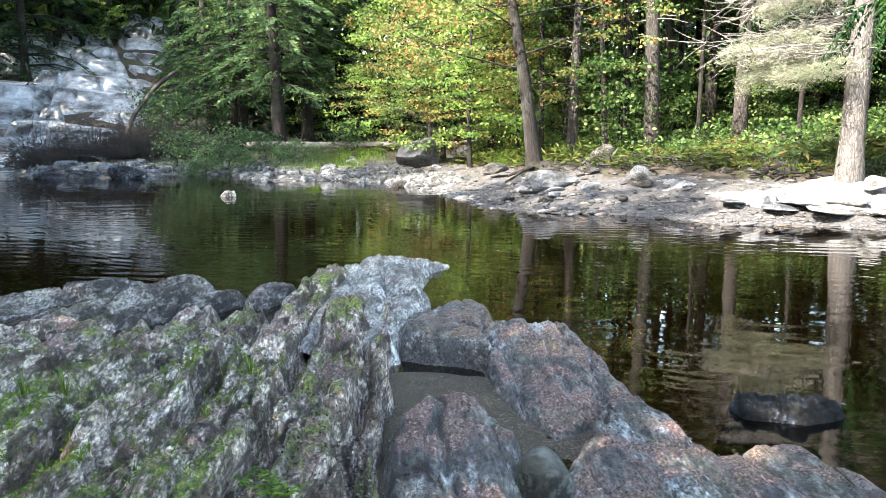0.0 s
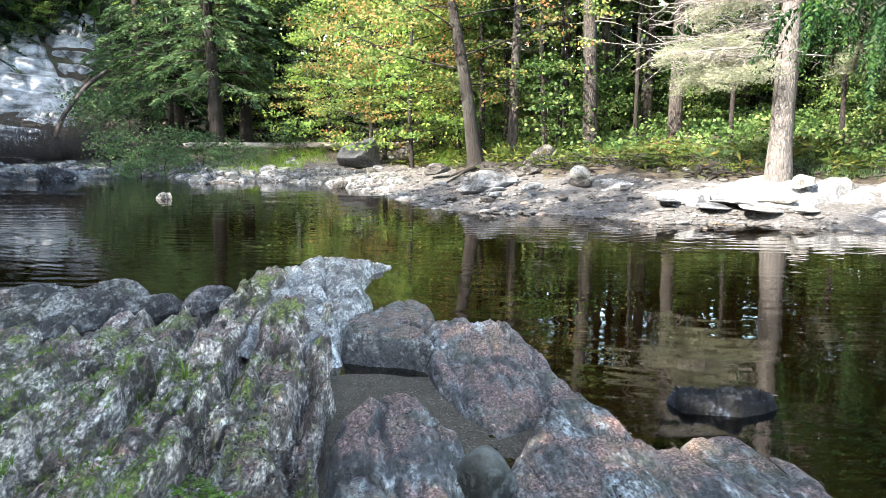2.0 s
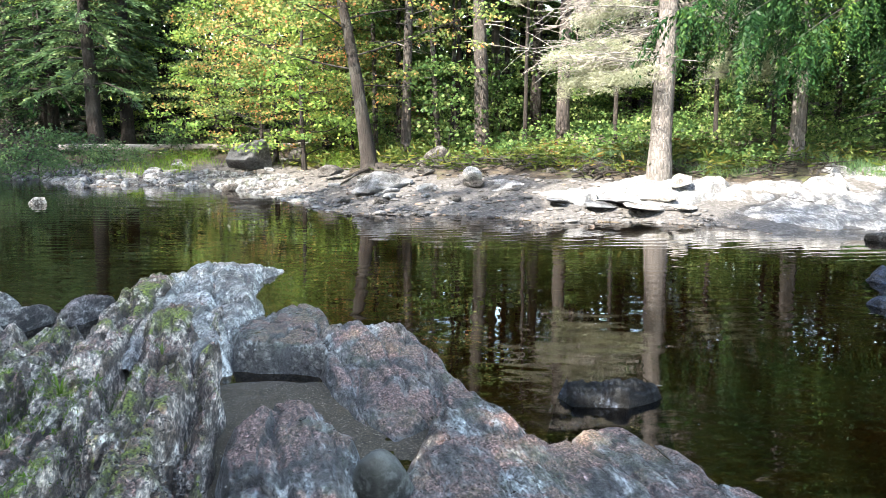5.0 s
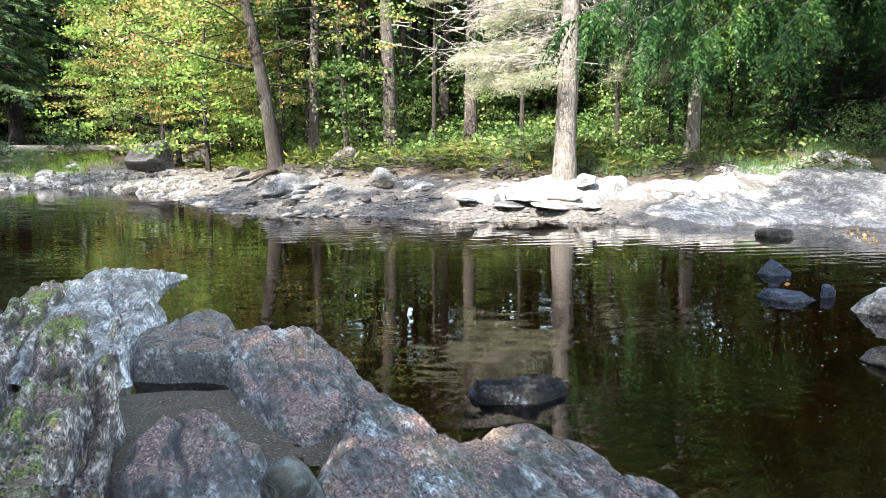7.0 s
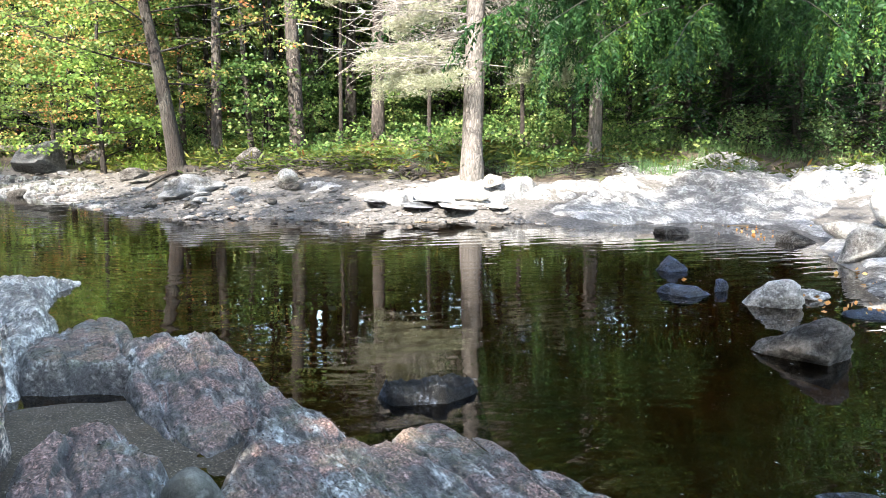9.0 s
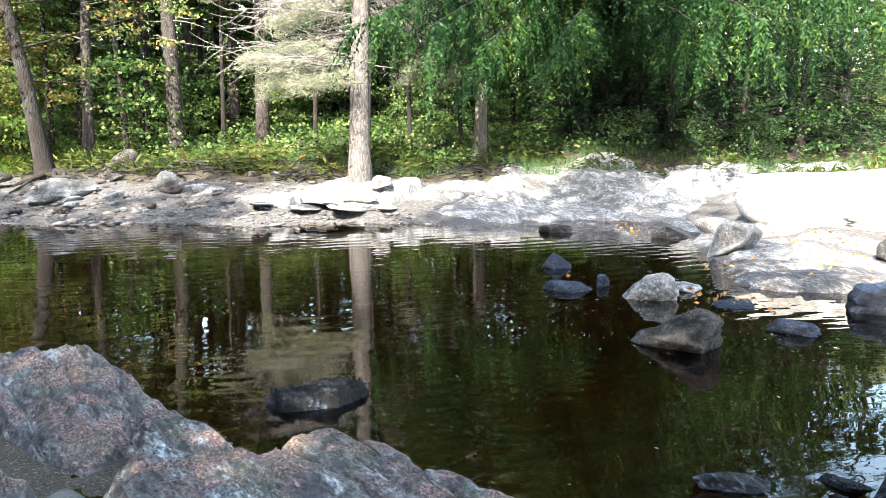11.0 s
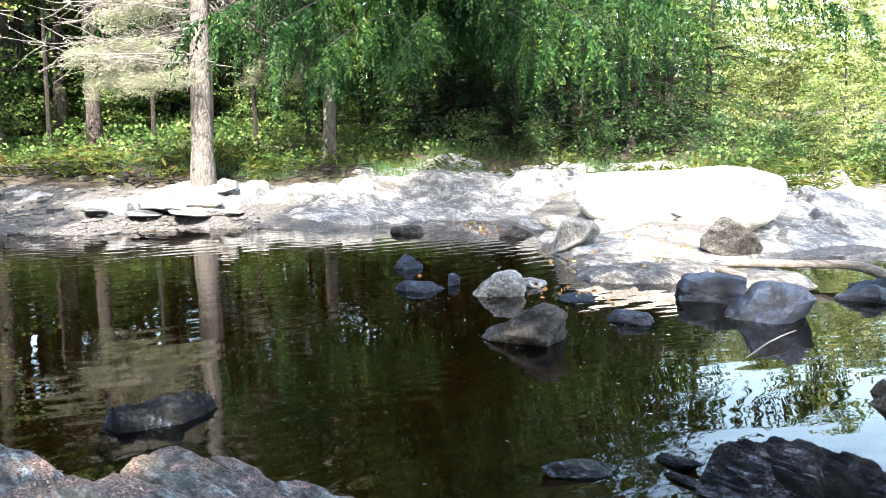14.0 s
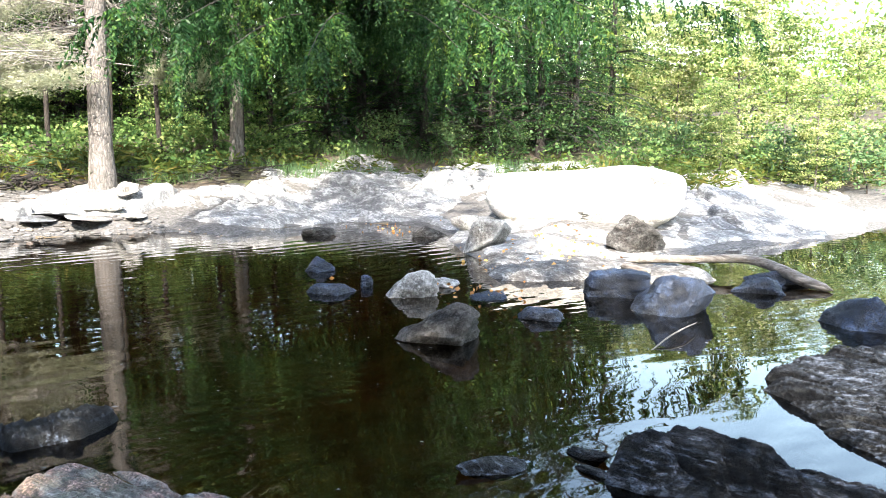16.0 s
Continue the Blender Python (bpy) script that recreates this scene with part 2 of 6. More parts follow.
def leaf_material(name, stops, glow=0.45, rough=0.5, deep=0.62, blue=1.75):
    """Thin leaves that let part of the light through; each leaf takes its own tone."""
    stops = [(a, (deep * rgb[0] * 0.97, deep * rgb[1], deep * rgb[2] * blue)) for a, rgb in stops]
    m, n, l, p = material(name)
    g = n.new("ShaderNodeNewGeometry")
    clump = cloud(n, l, place(n, l), 0.9, 4, 0.6)
    tone = n.new("ShaderNodeMath")
    tone.operation = "MULTIPLY_ADD"
    l.new(clump, tone.inputs[0])
    tone.inputs[1].default_value = 1.5
    shift = n.new("ShaderNodeMath")
    shift.operation = "MULTIPLY_ADD"
    l.new(g.outputs["Random Per Island"], shift.inputs[0])
    shift.inputs[1].default_value, shift.inputs[2].default_value = 0.62, -0.56
    l.new(shift.outputs[0], tone.inputs[2])
    col = ramp(n, l, tone.outputs[0], stops)
    # Large clumps darkened: the crown's shaded gaps put into the colour.
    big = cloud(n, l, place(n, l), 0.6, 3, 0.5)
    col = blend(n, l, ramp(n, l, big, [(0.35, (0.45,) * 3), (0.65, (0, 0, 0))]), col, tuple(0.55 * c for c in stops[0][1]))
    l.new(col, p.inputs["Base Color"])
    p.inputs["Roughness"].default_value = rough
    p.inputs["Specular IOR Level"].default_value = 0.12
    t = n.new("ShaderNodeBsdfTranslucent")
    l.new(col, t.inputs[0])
    mix = n.new("ShaderNodeMixShader")
    mix.inputs[0].default_value = glow
    l.new(p.outputs[0], mix.inputs[1])
    l.new(t.outputs[0], mix.inputs[2])
    l.new(mix.outputs[0], n["Material Output"].inputs[0])
    return m


def bark_material(name, dark, mid, pale, scale=(14, 14, 3), f=0.42, plates=0.0):
    m, n, l, p = material(name)
    # f scales the bark tones; low values put the canopy's shade into them.
    dark, mid, pale = (tuple(f * c for c in rgb) for rgb in (dark, mid, pale))
    co = local(n, l, scale)
    a = cloud(n, l, co, 1.0, 9, 0.7, 0.8)
    col = ramp(n, l, a, [(0.32, dark), (0.5, mid), (0.68, pale)])
    b = cloud(n, l, local(n, l), 1.3, 5, 0.6)
    col = blend(n, l, ramp(n, l, b, [(0.5, (0, 0, 0)), (0.7, (0.5,) * 3)]), col, (0.13, 0.14, 0.12))
    relief = [(a, 0.03), (cloud(n, l, local(n, l), 40.0, 5, 0.7), 0.008)]
    if plates:
        v = n.new("ShaderNodeTexVoronoi")
        v.feature = "DISTANCE_TO_EDGE"
        v.inputs["Scale"].default_value = 1.0
        l.new(local(n, l, (26, 26, 8)), v.inputs["Vector"])
        w = n.new("ShaderNodeTexVoronoi")
        w.inputs["Scale"].default_value = 1.0
        l.new(local(n, l, (26, 26, 8)), w.inputs["Vector"])
        col = blend(n, l, plates, col, ramp(n, l, w.outputs["Color"], [(0.2, dark), (0.55, mid), (0.9, tuple(c * k for c, k in zip(pale, (1.08, 0.97, 0.9))))]))
        col = blend(n, l, ramp(n, l, v.outputs["Distance"], [(0.02, (0.9 * plates,) * 3), (0.12, (0, 0, 0))]), col, dark)
        relief.append((ramp(n, l, v.outputs["Distance"], [(0.0, (0, 0, 0)), (0.2, (1, 1, 1))]), 0.012))
    l.new(col, p.inputs["Base Color"])
    p.inputs["Roughness"].default_value = 0.95
    bump(n, l, relief, p, 0.9)
    return m


m_ground, m_gravel, m_water, m_bed = ground_material(), gravel_material(), water_material(), bed_material()
m_maple = leaf_material("maple_leaves", [(0.0, (0.045, 0.085, 0.014)), (0.5, (0.10, 0.16, 0.022)), (0.86, (0.19, 0.23, 0.03)), (1.0, (0.34, 0.30, 0.05))], 0.55, 0.5, 1.75)
m_rust = leaf_material("turning_leaves", [(0.0, (0.05, 0.085, 0.016)), (0.45, (0.10, 0.14, 0.025)), (0.66, (0.20, 0.20, 0.035)), (0.88, (0.50, 0.22, 0.06)), (1.0, (0.60, 0.16, 0.05))], 0.55, 0.5, 1.55)
# Sun highlights put into the leaf colour; the top tones are nearly white.
m_lime = leaf_material("sunlit_leaves", [(0.0, (0.05, 0.10, 0.02)), (0.35, (0.18, 0.26, 0.045)), (0.7, (0.50, 0.52, 0.12)), (1.0, (0.78, 0.70, 0.28))], 0.55, 0.5, 0.85)
m_hemlock = leaf_material("hemlock_needles", [(0.0, (0.008, 0.028, 0.011)), (0.55, (0.022, 0.066, 0.022)), (0.85, (0.075, 0.135, 0.030)), (1.0, (0.17, 0.22, 0.05))], 0.3, 0.5, 0.85, 0.9)
m_bough = leaf_material("bough_needles", [(0.0, (0.008, 0.028, 0.011)), (0.55, (0.022, 0.066, 0.022)), (0.85, (0.075, 0.135, 0.030)), (1.0, (0.17, 0.22, 0.05))], 0.3, 0.5, 0.80, 0.85)
m_pine = leaf_material("pine_needles", [(0.0, (0.15, 0.17, 0.055)), (0.5, (0.33, 0.34, 0.13)), (1.0, (0.56, 0.53, 0.25))], 0.4, 0.5, 1.0)
m_fern = leaf_material("fern_fronds", [(0.0, (0.05, 0.09, 0.012)), (0.6, (0.13, 0.17, 0.02)), (0.9, (0.26, 0.22, 0.03)), (1.0, (0.32, 0.15, 0.03))])
m_grass = leaf_material("grass_blades", [(0.0, (0.05, 0.10, 0.012)), (0.7, (0.12, 0.19, 0.03)), (1.0, (0.26, 0.27, 0.07))], 0.45, 0.5, 1.35, 1.0)
m_bark = bark_material("pine_bark", (0.025, 0.02, 0.018), (0.085, 0.070, 0.063), (0.20, 0.175, 0.165), plates=0.5)
# Darkest bark: stems and roots in shade, the shade put into the colour.
m_darkbark = bark_material("shaded_bark", (0.02, 0.015, 0.012), (0.070, 0.050, 0.040), (0.15, 0.115, 0.098), f=0.17, plates=0.3)
m_palebark = bark_material("grey_bark", (0.06, 0.053, 0.047), (0.165, 0.15, 0.14), (0.30, 0.28, 0.265))
# Palest bark: sunlight on the two shore pines put into the colour.
m_sunbark = bark_material("sunlit_flaking_bark", (0.10, 0.088, 0.080), (0.28, 0.255, 0.240), (0.50, 0.47, 0.45), (16, 16, 7), 0.42, 0.45)
m_dead = bark_material("dead_wood", (0.10, 0.085, 0.075), (0.23, 0.21, 0.19), (0.36, 0.335, 0.31), (10, 10, 10), 0.75)
m_drift = bark_material("driftwood", (0.07, 0.055, 0.045), (0.19, 0.165, 0.145), (0.36, 0.33, 0.30), (20, 4, 20), 0.62)
m_cedar = leaf_material("cedar_fronds", [(0.0, (0.025, 0.05, 0.014)), (0.6, (0.055, 0.095, 0.022)), (1.0, (0.12, 0.15, 0.035))], 0.35, 0.5, 1.6)


def cobble_material():
    """Loose stones, each with a tone of its own."""
    m, n, l, p = material("cobbles")
    g = n.new("ShaderNodeNewGeometry")
    col = ramp(n, l, g.outputs["Random Per Island"], [(0.0, (0.025, 0.023, 0.023)), (0.5, (0.075, 0.072, 0.07)), (0.85, (0.16, 0.155, 0.155)), (1.0, (0.17, 0.12, 0.09))])
    fine = cloud(n, l, place(n, l), 25.0, 6, 0.65)
    l.new(blend(n, l, ramp(n, l, fine, [(0.35, (0.5,) * 3), (0.6, (0, 0, 0))]), col, (0.06, 0.055, 0.05)), p.inputs["Base Color"])
    p.inputs["Roughness"].default_value = 0.85
    bump(n, l, [(fine, 0.015)], p)
    return m


m_cobble = cobble_material()
m_litter = leaf_material("dry_litter", [(0.0, (0.04, 0.034, 0.03)), (0.5, (0.13, 0.11, 0.10)), (0.9, (0.30, 0.27, 0.25)), (1.0, (0.40, 0.30, 0.12))], 0.1, 0.5, 1.0, 1.0)
m_fallen = leaf_material("fallen_leaf", [(0.0, (0.20, 0.09, 0.03)), (0.5, (0.38, 0.18, 0.06)), (1.0, (0.55, 0.38, 0.10))], 0.15, 0.5, 1.0, 1.0)
# Near-black leaf tones: the shade inside the far woods, put into the colour.
m_wood_shade = leaf_material("shaded_woods", [(0.0, (0.006, 0.013, 0.006)), (0.7, (0.018, 0.034, 0.012)), (1.0, (0.045, 0.07, 0.02))], 0.2)
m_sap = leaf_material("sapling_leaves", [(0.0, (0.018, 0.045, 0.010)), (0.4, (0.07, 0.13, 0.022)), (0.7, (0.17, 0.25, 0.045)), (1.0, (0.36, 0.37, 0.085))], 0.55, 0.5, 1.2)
m_needle = leaf_material("dry_needles", [(0.0, (0.035, 0.022, 0.02)), (0.5, (0.12, 0.08, 0.07)), (0.85, (0.26, 0.19, 0.17)), (1.0, (0.42, 0.34, 0.31))], 0.1, 0.6, 1.0, 1.0)


def grit_material():
    """Wet brown grit with pale specks."""
    m, n, l, p = material("wet_grit")
    co = place(n, l)
    a = cloud(n, l, co, 95.0, 4, 0.7)
    col = ramp(n, l, a, [(0.36, (0.012, 0.009, 0.006)), (0.52, (0.045, 0.033, 0.020)), (0.60, (0.075, 0.056, 0.036)), (0.66, (0.34, 0.31, 0.26))])
    l.new(col, p.inputs["Base Color"])
    p.inputs["Roughness"].default_value, p.inputs["Specular IOR Level"].default_value = 0.6, 0.2
    bump(n, l, [(a, 0.008)], p)
    return m


m_grit = grit_material()


# ---- mesh helpers ----
def hashed(i, j, k, seed):
    h = (i * 374761393 + j * 668265263 + k * 2147483647 + seed * 1274126177) & 0xFFFFFFFF
    h = ((h ^ (h >> 13)) * 1274126177) & 0xFFFFFFFF
    return ((h ^ (h >> 16)) & 0xFFFF) / 65535.0


def vnoise(x, y, z=0.0, seed=0):
    """Smooth value noise in 0..1 for arrays."""
    x, y, z = np.broadcast_arrays(np.asarray(x, float), np.asarray(y, float), np.asarray(z, float))
    i, j, k = (np.floor(a).astype(np.int64) for a in (x, y, z))
    f, g, h = x - i, y - j, z - k
    f, g, h = (a * a * (3 - 2 * a) for a in (f, g, h))
    total = 0
    for a in (0, 1):
        for b in (0, 1):
            for c in (0, 1):
                w = (f if a else 1 - f) * (g if b else 1 - g) * (h if c else 1 - h)
                total = total + w * hashed(i + a, j + b, k + c, seed)
    return total


def fbm(x, y, z=0.0, octaves=4, seed=0, gain=0.5):
    total, amp, norm = 0, 1.0, 0
    for o in range(octaves):
        total = total + amp * vnoise(np.asarray(x) * 2**o, np.asarray(y) * 2**o, np.asarray(z) * 2**o, seed + o)
        norm, amp = norm + amp, amp * gain
    return total / norm


def sm(a, b, x):
    t = np.clip((np.asarray(x, float) - a) / (b - a), 0, 1)
    return t * t * (3 - 2 * t)


def mesh(name, verts, faces, mat, smooth=False):
    me = bpy.data.meshes.new(name)
    verts = np.asarray(verts, np.float32)
    faces = np.asarray(faces, np.int32)
    n, k = faces.shape
    me.vertices.add(len(verts))
    me.vertices.foreach_set("co", verts.ravel())
    me.loops.add(n * k)
    me.loops.foreach_set("vertex_index", faces.ravel())
    me.polygons.add(n)
    me.polygons.foreach_set("loop_start", np.arange(0, n * k, k, dtype=np.int32))
    me.polygons.foreach_set("loop_total", np.full(n, k, np.int32))
    me.update(calc_edges=True)
    me.validate()
    if smooth:
        me.polygons.foreach_set("use_smooth", np.ones(len(me.polygons), bool))
    me.materials.append(mat)
    return me


def creased(me, degrees=30):
    me.set_sharp_from_angle(angle=radians(degrees))
    return me


def part(name, data, parent, label=""):
    ob = new(name, data)
    ob.parent = parent
    if label:
        ob["label"] = label
    return ob


def grid_faces(nu, nv):
    a = np.arange(nu * nv).reshape(nu, nv)
    return np.stack([a[:-1, :-1], a[1:, :-1], a[1:, 1:], a[:-1, 1:]], -1).reshape(-1, 4)


def join(*pieces):
    """Joins (verts, faces) pairs of one face size."""
    vs, fs, n = [], [], 0
    for v, f in pieces:
        vs.append(v)
        fs.append(np.asarray(f) + n)
        n += len(v)
    return np.concatenate(vs), np.concatenate(fs)


def tube(path, radii, sides=8, rng=None, rough=0.0):
    """A tapered tube of quads along a path."""
    path, radii = np.asarray(path, float), np.asarray(radii, float)
    along = np.gradient(path, axis=0)
    along /= np.linalg.norm(along, axis=1, keepdims=True) + 1e-9
    ref = np.where(np.abs(along[:, 2:3]) > 0.8, [[1.0, 0, 0]], [[0, 0, 1.0]])
    a = np.cross(along, ref)
    a /= np.linalg.norm(a, axis=1, keepdims=True) + 1e-9
    b = np.cross(along, a)
    th = np.linspace(0, 2 * np.pi, sides, endpoint=False)
    r = radii[:, None, None] * np.ones((1, sides, 1))
    if rng is not None and rough:
        r = r * (1 + rough * rng.standard_normal((len(path), sides, 1)))
    v = path[:, None] + r * (np.cos(th)[None, :, None] * a[:, None] + np.sin(th)[None, :, None] * b[:, None])
    idx = np.arange(len(path) * sides).reshape(len(path), sides)
    nxt = np.roll(idx, -1, 1)
    f = np.stack([idx[:-1], idx[1:], nxt[1:], nxt[:-1]], -1).reshape(-1, 4)
    return v.reshape(-1, 3), f


def leaves(points, ways, sizes, ratio, rng, flat=0.0):
    """One four-cornered leaf at each point; flat lays them level in sprays."""
    n = len(points)
    ways = ways / (np.linalg.norm(ways, axis=1, keepdims=True) + 1e-9)
    side = np.cross(ways, rng.standard_normal((n, 3)) * (1 - flat) + np.array([0, 0, 1.6 * flat]))
    side /= np.linalg.norm(side, axis=1, keepdims=True) + 1e-9
    L, W = sizes[:, None], sizes[:, None] * ratio / 2
    v = np.stack([points, points + ways * L * 0.45 + side * W, points + ways * L, points + ways * L * 0.45 - side * W], 1)
    return v.reshape(-1, 3), np.arange(4 * n).reshape(n, 4)


def sphere(level):
    bm = bmesh.new()
    bmesh.ops.create_icosphere(bm, subdivisions=level, radius=1.0)
    v = np.array([p.co[:] for p in bm.verts])
    f = np.array([[p.index for p in q.verts] for q in bm.faces])
    bm.free()
    return v, f


SPHERES = {k: sphere(k) for k in (1, 2, 3, 4, 5)}


def rock_shape(seed, size, level=4, cuts=16, worn=0.35, rough=0.05, freq=2.5):
    """A stone: a ball cut by planes, its edges worn, its faces uneven."""
    rng = np.random.default_rng(seed)
    v, f = SPHERES[level]
    nrm = rng.standard_normal((cuts, 3))
    nrm /= np.linalg.norm(nrm, axis=1, keepdims=True)
    dot = np.clip(v @ nrm.T, 1e-3, None)
    reach = (0.52 + 0.38 * rng.random(cuts)) / dot
    k = 5 + 30 * (1 - worn)
    r = np.minimum((np.clip(reach, 0, 3) ** -k).sum(1) ** (-1 / k), 1.15)
    p = v * r[:, None]
    o = rng.random(3) * 90
    n1 = fbm(p[:, 0] * freq + o[0], p[:, 1] * freq + o[1], p[:, 2] * freq * 1.8 + o[2], 4, seed) - 0.5
    p = p * (1 + rough * 3 * n1)[:, None]
    return p * np.asarray(size), f


# ---- the plan ----
# The pool's edge, walked along the far bank from left to right, the outlet, and the near bank back again.
SHORE = np.array([(-21, 33), (-17.5, 30.5), (-13.2, 24.8), (-10.5, 23.7), (-9.2, 25.8), (-7.2, 26.2), (-4.9, 21.9), (-4, 23.1), (-1.6, 22.2),
                  (0.1, 17.9), (0.85, 14.9), (1.7, 13.9), (3.2, 13.6), (4.5, 12.1), (5.9, 11.9), (7.2, 11.1), (7.25, 10.0), (8.5, 10.4), (9.8, 10.2),
                  (10.3, 9.0), (9.6, 7.6), (8.3, 6.3), (7.5, 5.2), (7.2, 4.5), (8.9, 4.2), (10.9, 3.5), (13, 2.6), (17, 2.2), (17, 0.8), (9, 0.4),
                  (6.5, 0.2), (4.5, -0.4), (2.3, 0.6), (0.6, 1.6), (0.0, 4.2), (-0.7, 6.6), (-2.6, 5.8), (-5.5, 5.6), (-11, 6.5), (-15.5, 12), (-19, 26)], float)


def outline_distance(x, y, outline):
    """Metres from a closed outline: positive outside."""
    x, y = np.asarray(x, float), np.asarray(y, float)
    best, inside = np.full(x.shape, 1e9), np.zeros(x.shape, bool)
    for (ax, ay), (bx, by) in zip(outline, np.roll(outline, -1, 0)):
        dx, dy = bx - ax, by - ay
        t = np.clip(((x - ax) * dx + (y - ay) * dy) / (dx * dx + dy * dy), 0, 1)
        best = np.minimum(best, np.hypot(x - ax - t * dx, y - ay - t * dy))
        cross = (ay > y) != (by > y)
        with np.errstate(divide="ignore", invalid="ignore"):
            inside ^= cross & (x < dx * (y - ay) / (by - ay + 1e-12) + ax)
    return np.where(inside, -best, best)


def shore_distance(x, y):
    """Metres from the pool's edge: positive on land."""
    return outline_distance(x, y, SHORE)


def land(x, y, d=None):
    """Height of the ground sheet."""
    x, y = np.asarray(x, float), np.asarray(y, float)
    d = shore_distance(x, y) if d is None else d
    far = sm(2.0, 8.0, y + 0.9 * np.clip(x - 6, 0, 9))          # the far bank as against the near one
    steep = 0.15 + 0.065 * sm(0.0, 4.0, x) * (1 - 0.5 * sm(8.0, 9.5, x) * sm(9.0, 7.0, y))
    up = np.clip(d, 0, None)
    z = steep * np.minimum(up, 2.5) + 0.135 * np.clip(up - 2.5, 0, 14) + 0.10 * np.clip(up - 16.5, 0, 60)
    z += sm(-9, -18, x) * 0.30 * np.clip(y - 30, 0, 22) * far
    z = z * far + (1 - far) * (np.minimum(0.03 * up, 0.1) - 0.16 * sm(1.0, 1.6, y))
    z += (fbm(x * 0.5, y * 0.5, 0, 4, 3) - 0.5) * 0.5 * sm(0.5, 4, up) * far
    z += (fbm(x * 2.2, y * 2.2, 0, 3, 9) - 0.5) * 0.14 * sm(0.1, 1, up)
    return np.where(d > 0, z, np.maximum(0.35 * d, -0.75) + 0.02 * np.tanh(d) + (fbm(x * 1.3, y * 1.3, 0, 3, 5) - 0.5) * 0.2 * sm(0, -1, d))


def land_at(x, y):
    return float(land(np.array([x]), np.array([y]))[0])


def ground_sheet():
    az = np.radians(np.concatenate([np.linspace(-45, 95, 260), np.linspace(98, 312, 60)]))
    az = np.append(az, az[0] + 2 * np.pi)
    rr = np.concatenate([[0.0], np.geomspace(0.8, 420.0, 240)])
    R, A = np.meshgrid(rr, az, indexing="ij")
    x, y = R * np.sin(A), R * np.cos(A)
    z = land(x.ravel(), y.ravel())
    v = np.stack([x.ravel(), y.ravel(), z], 1)
    me = mesh("ground", v, grid_faces(len(rr), len(az))[:, ::-1], m_ground, True)
    me.materials.append(m_gravel)
    me.materials.append(m_bed)
    c = v[np.array([p.vertices[:] for p in me.polygons])].mean(1)
    d = shore_distance(c[:, 0], c[:, 1]) + (fbm(c[:, 0] * 1.1, c[:, 1] * 1.1, 0, 3, 21) - 0.5) * 1.6
    beach = (d < 2.7) & (c[:, 1] > 2)
    me.polygons.foreach_set("material_index", np.where(c[:, 2] < -0.03, 2, np.where(beach, 1, 0)).astype(np.int32))
    return tagged(new("ground", me), "brown forest floor falling to a gravel shore and a dark stream bed", "ground", kind="structure")


ground_sheet()


def water_sheet():
    x, y = np.meshgrid(np.linspace(-34, 18, 2), np.linspace(-2, 38, 2), indexing="ij")
    v = np.stack([x.ravel(), y.ravel(), 0 * x.ravel()], 1)
    return tagged(new("water", mesh("water", v, grid_faces(2, 2), m_water)), "dark brown stream pool with faint ripples mirroring the woods", "water", kind="structure")


water_sheet()


# ---- bedrock ----
def mound(u, y, u0, u1, y0, y1, h, su=0.1, sy=0.3, low=-0.5):
    w = sm(u0 - su / 2, u0 + su / 2, u) * (1 - sm(u1 - su / 2, u1 + su / 2, u)) * sm(y0 - sy / 2, y0 + sy / 2, y) * (1 - sm(y1 - sy / 2, y1 + sy / 2, y))
    return low + (h - low) * w


def ridged(x, y, seed, octaves=3):
    total, amp = 0, 1.0
    for o in range(octaves):
        total = total + amp * (1 - np.abs(2 * vnoise(x * 2**o, y * 2**o, 0, seed + o) - 1))
        amp *= 0.5
    return total / (2 - 2.0 ** (1 - octaves))


def strata(u, y, seed, wide=3.5):
    """Tilted beds: long ribs along the strike, a gentle back and a steep face, stepped where they break off, in about 0..1."""
    warp = 1.1 * fbm(u * 0.7, y * 0.3, 0, 3, seed) + 0.2 * fbm(u * 4, y * 0.9, 0, 3, seed + 4)
    total = 0
    for k, a in ((wide, 0.54), (wide * 2.3, 0.24), (wide * 5.9, 0.07)):
        ph = u * k + warp * k * 0.5
        bed, fr = np.floor(ph), ph - np.floor(ph)
        along = y * (0.20 + 0.10 * k) + bed * 3.7
        step = np.floor(along * 1.3 + vnoise(bed, along, 0, seed + 5)) * 2.9
        lift = 0.30 + 0.42 * vnoise(bed * 7.3, along, 0, seed + 11) + 0.28 * hashed((bed * 13).astype(np.int64), step.astype(np.int64), 0, seed + 17)
        total = total + a * lift * np.minimum(np.where(fr < 0.7, fr / 0.62, (1 - fr) / 0.13), 1) ** 0.8
        total = total - 0.8 * a * np.exp(-((np.minimum(fr, 1 - fr) / 0.07) ** 2)) * sm(0.35, 0.6, vnoise(bed * 5.1, along * 0.8, 0, seed + 29))
    return total + 0.08 * ridged(u * wide * 2.6, y * 1.6, seed + 23, 3)


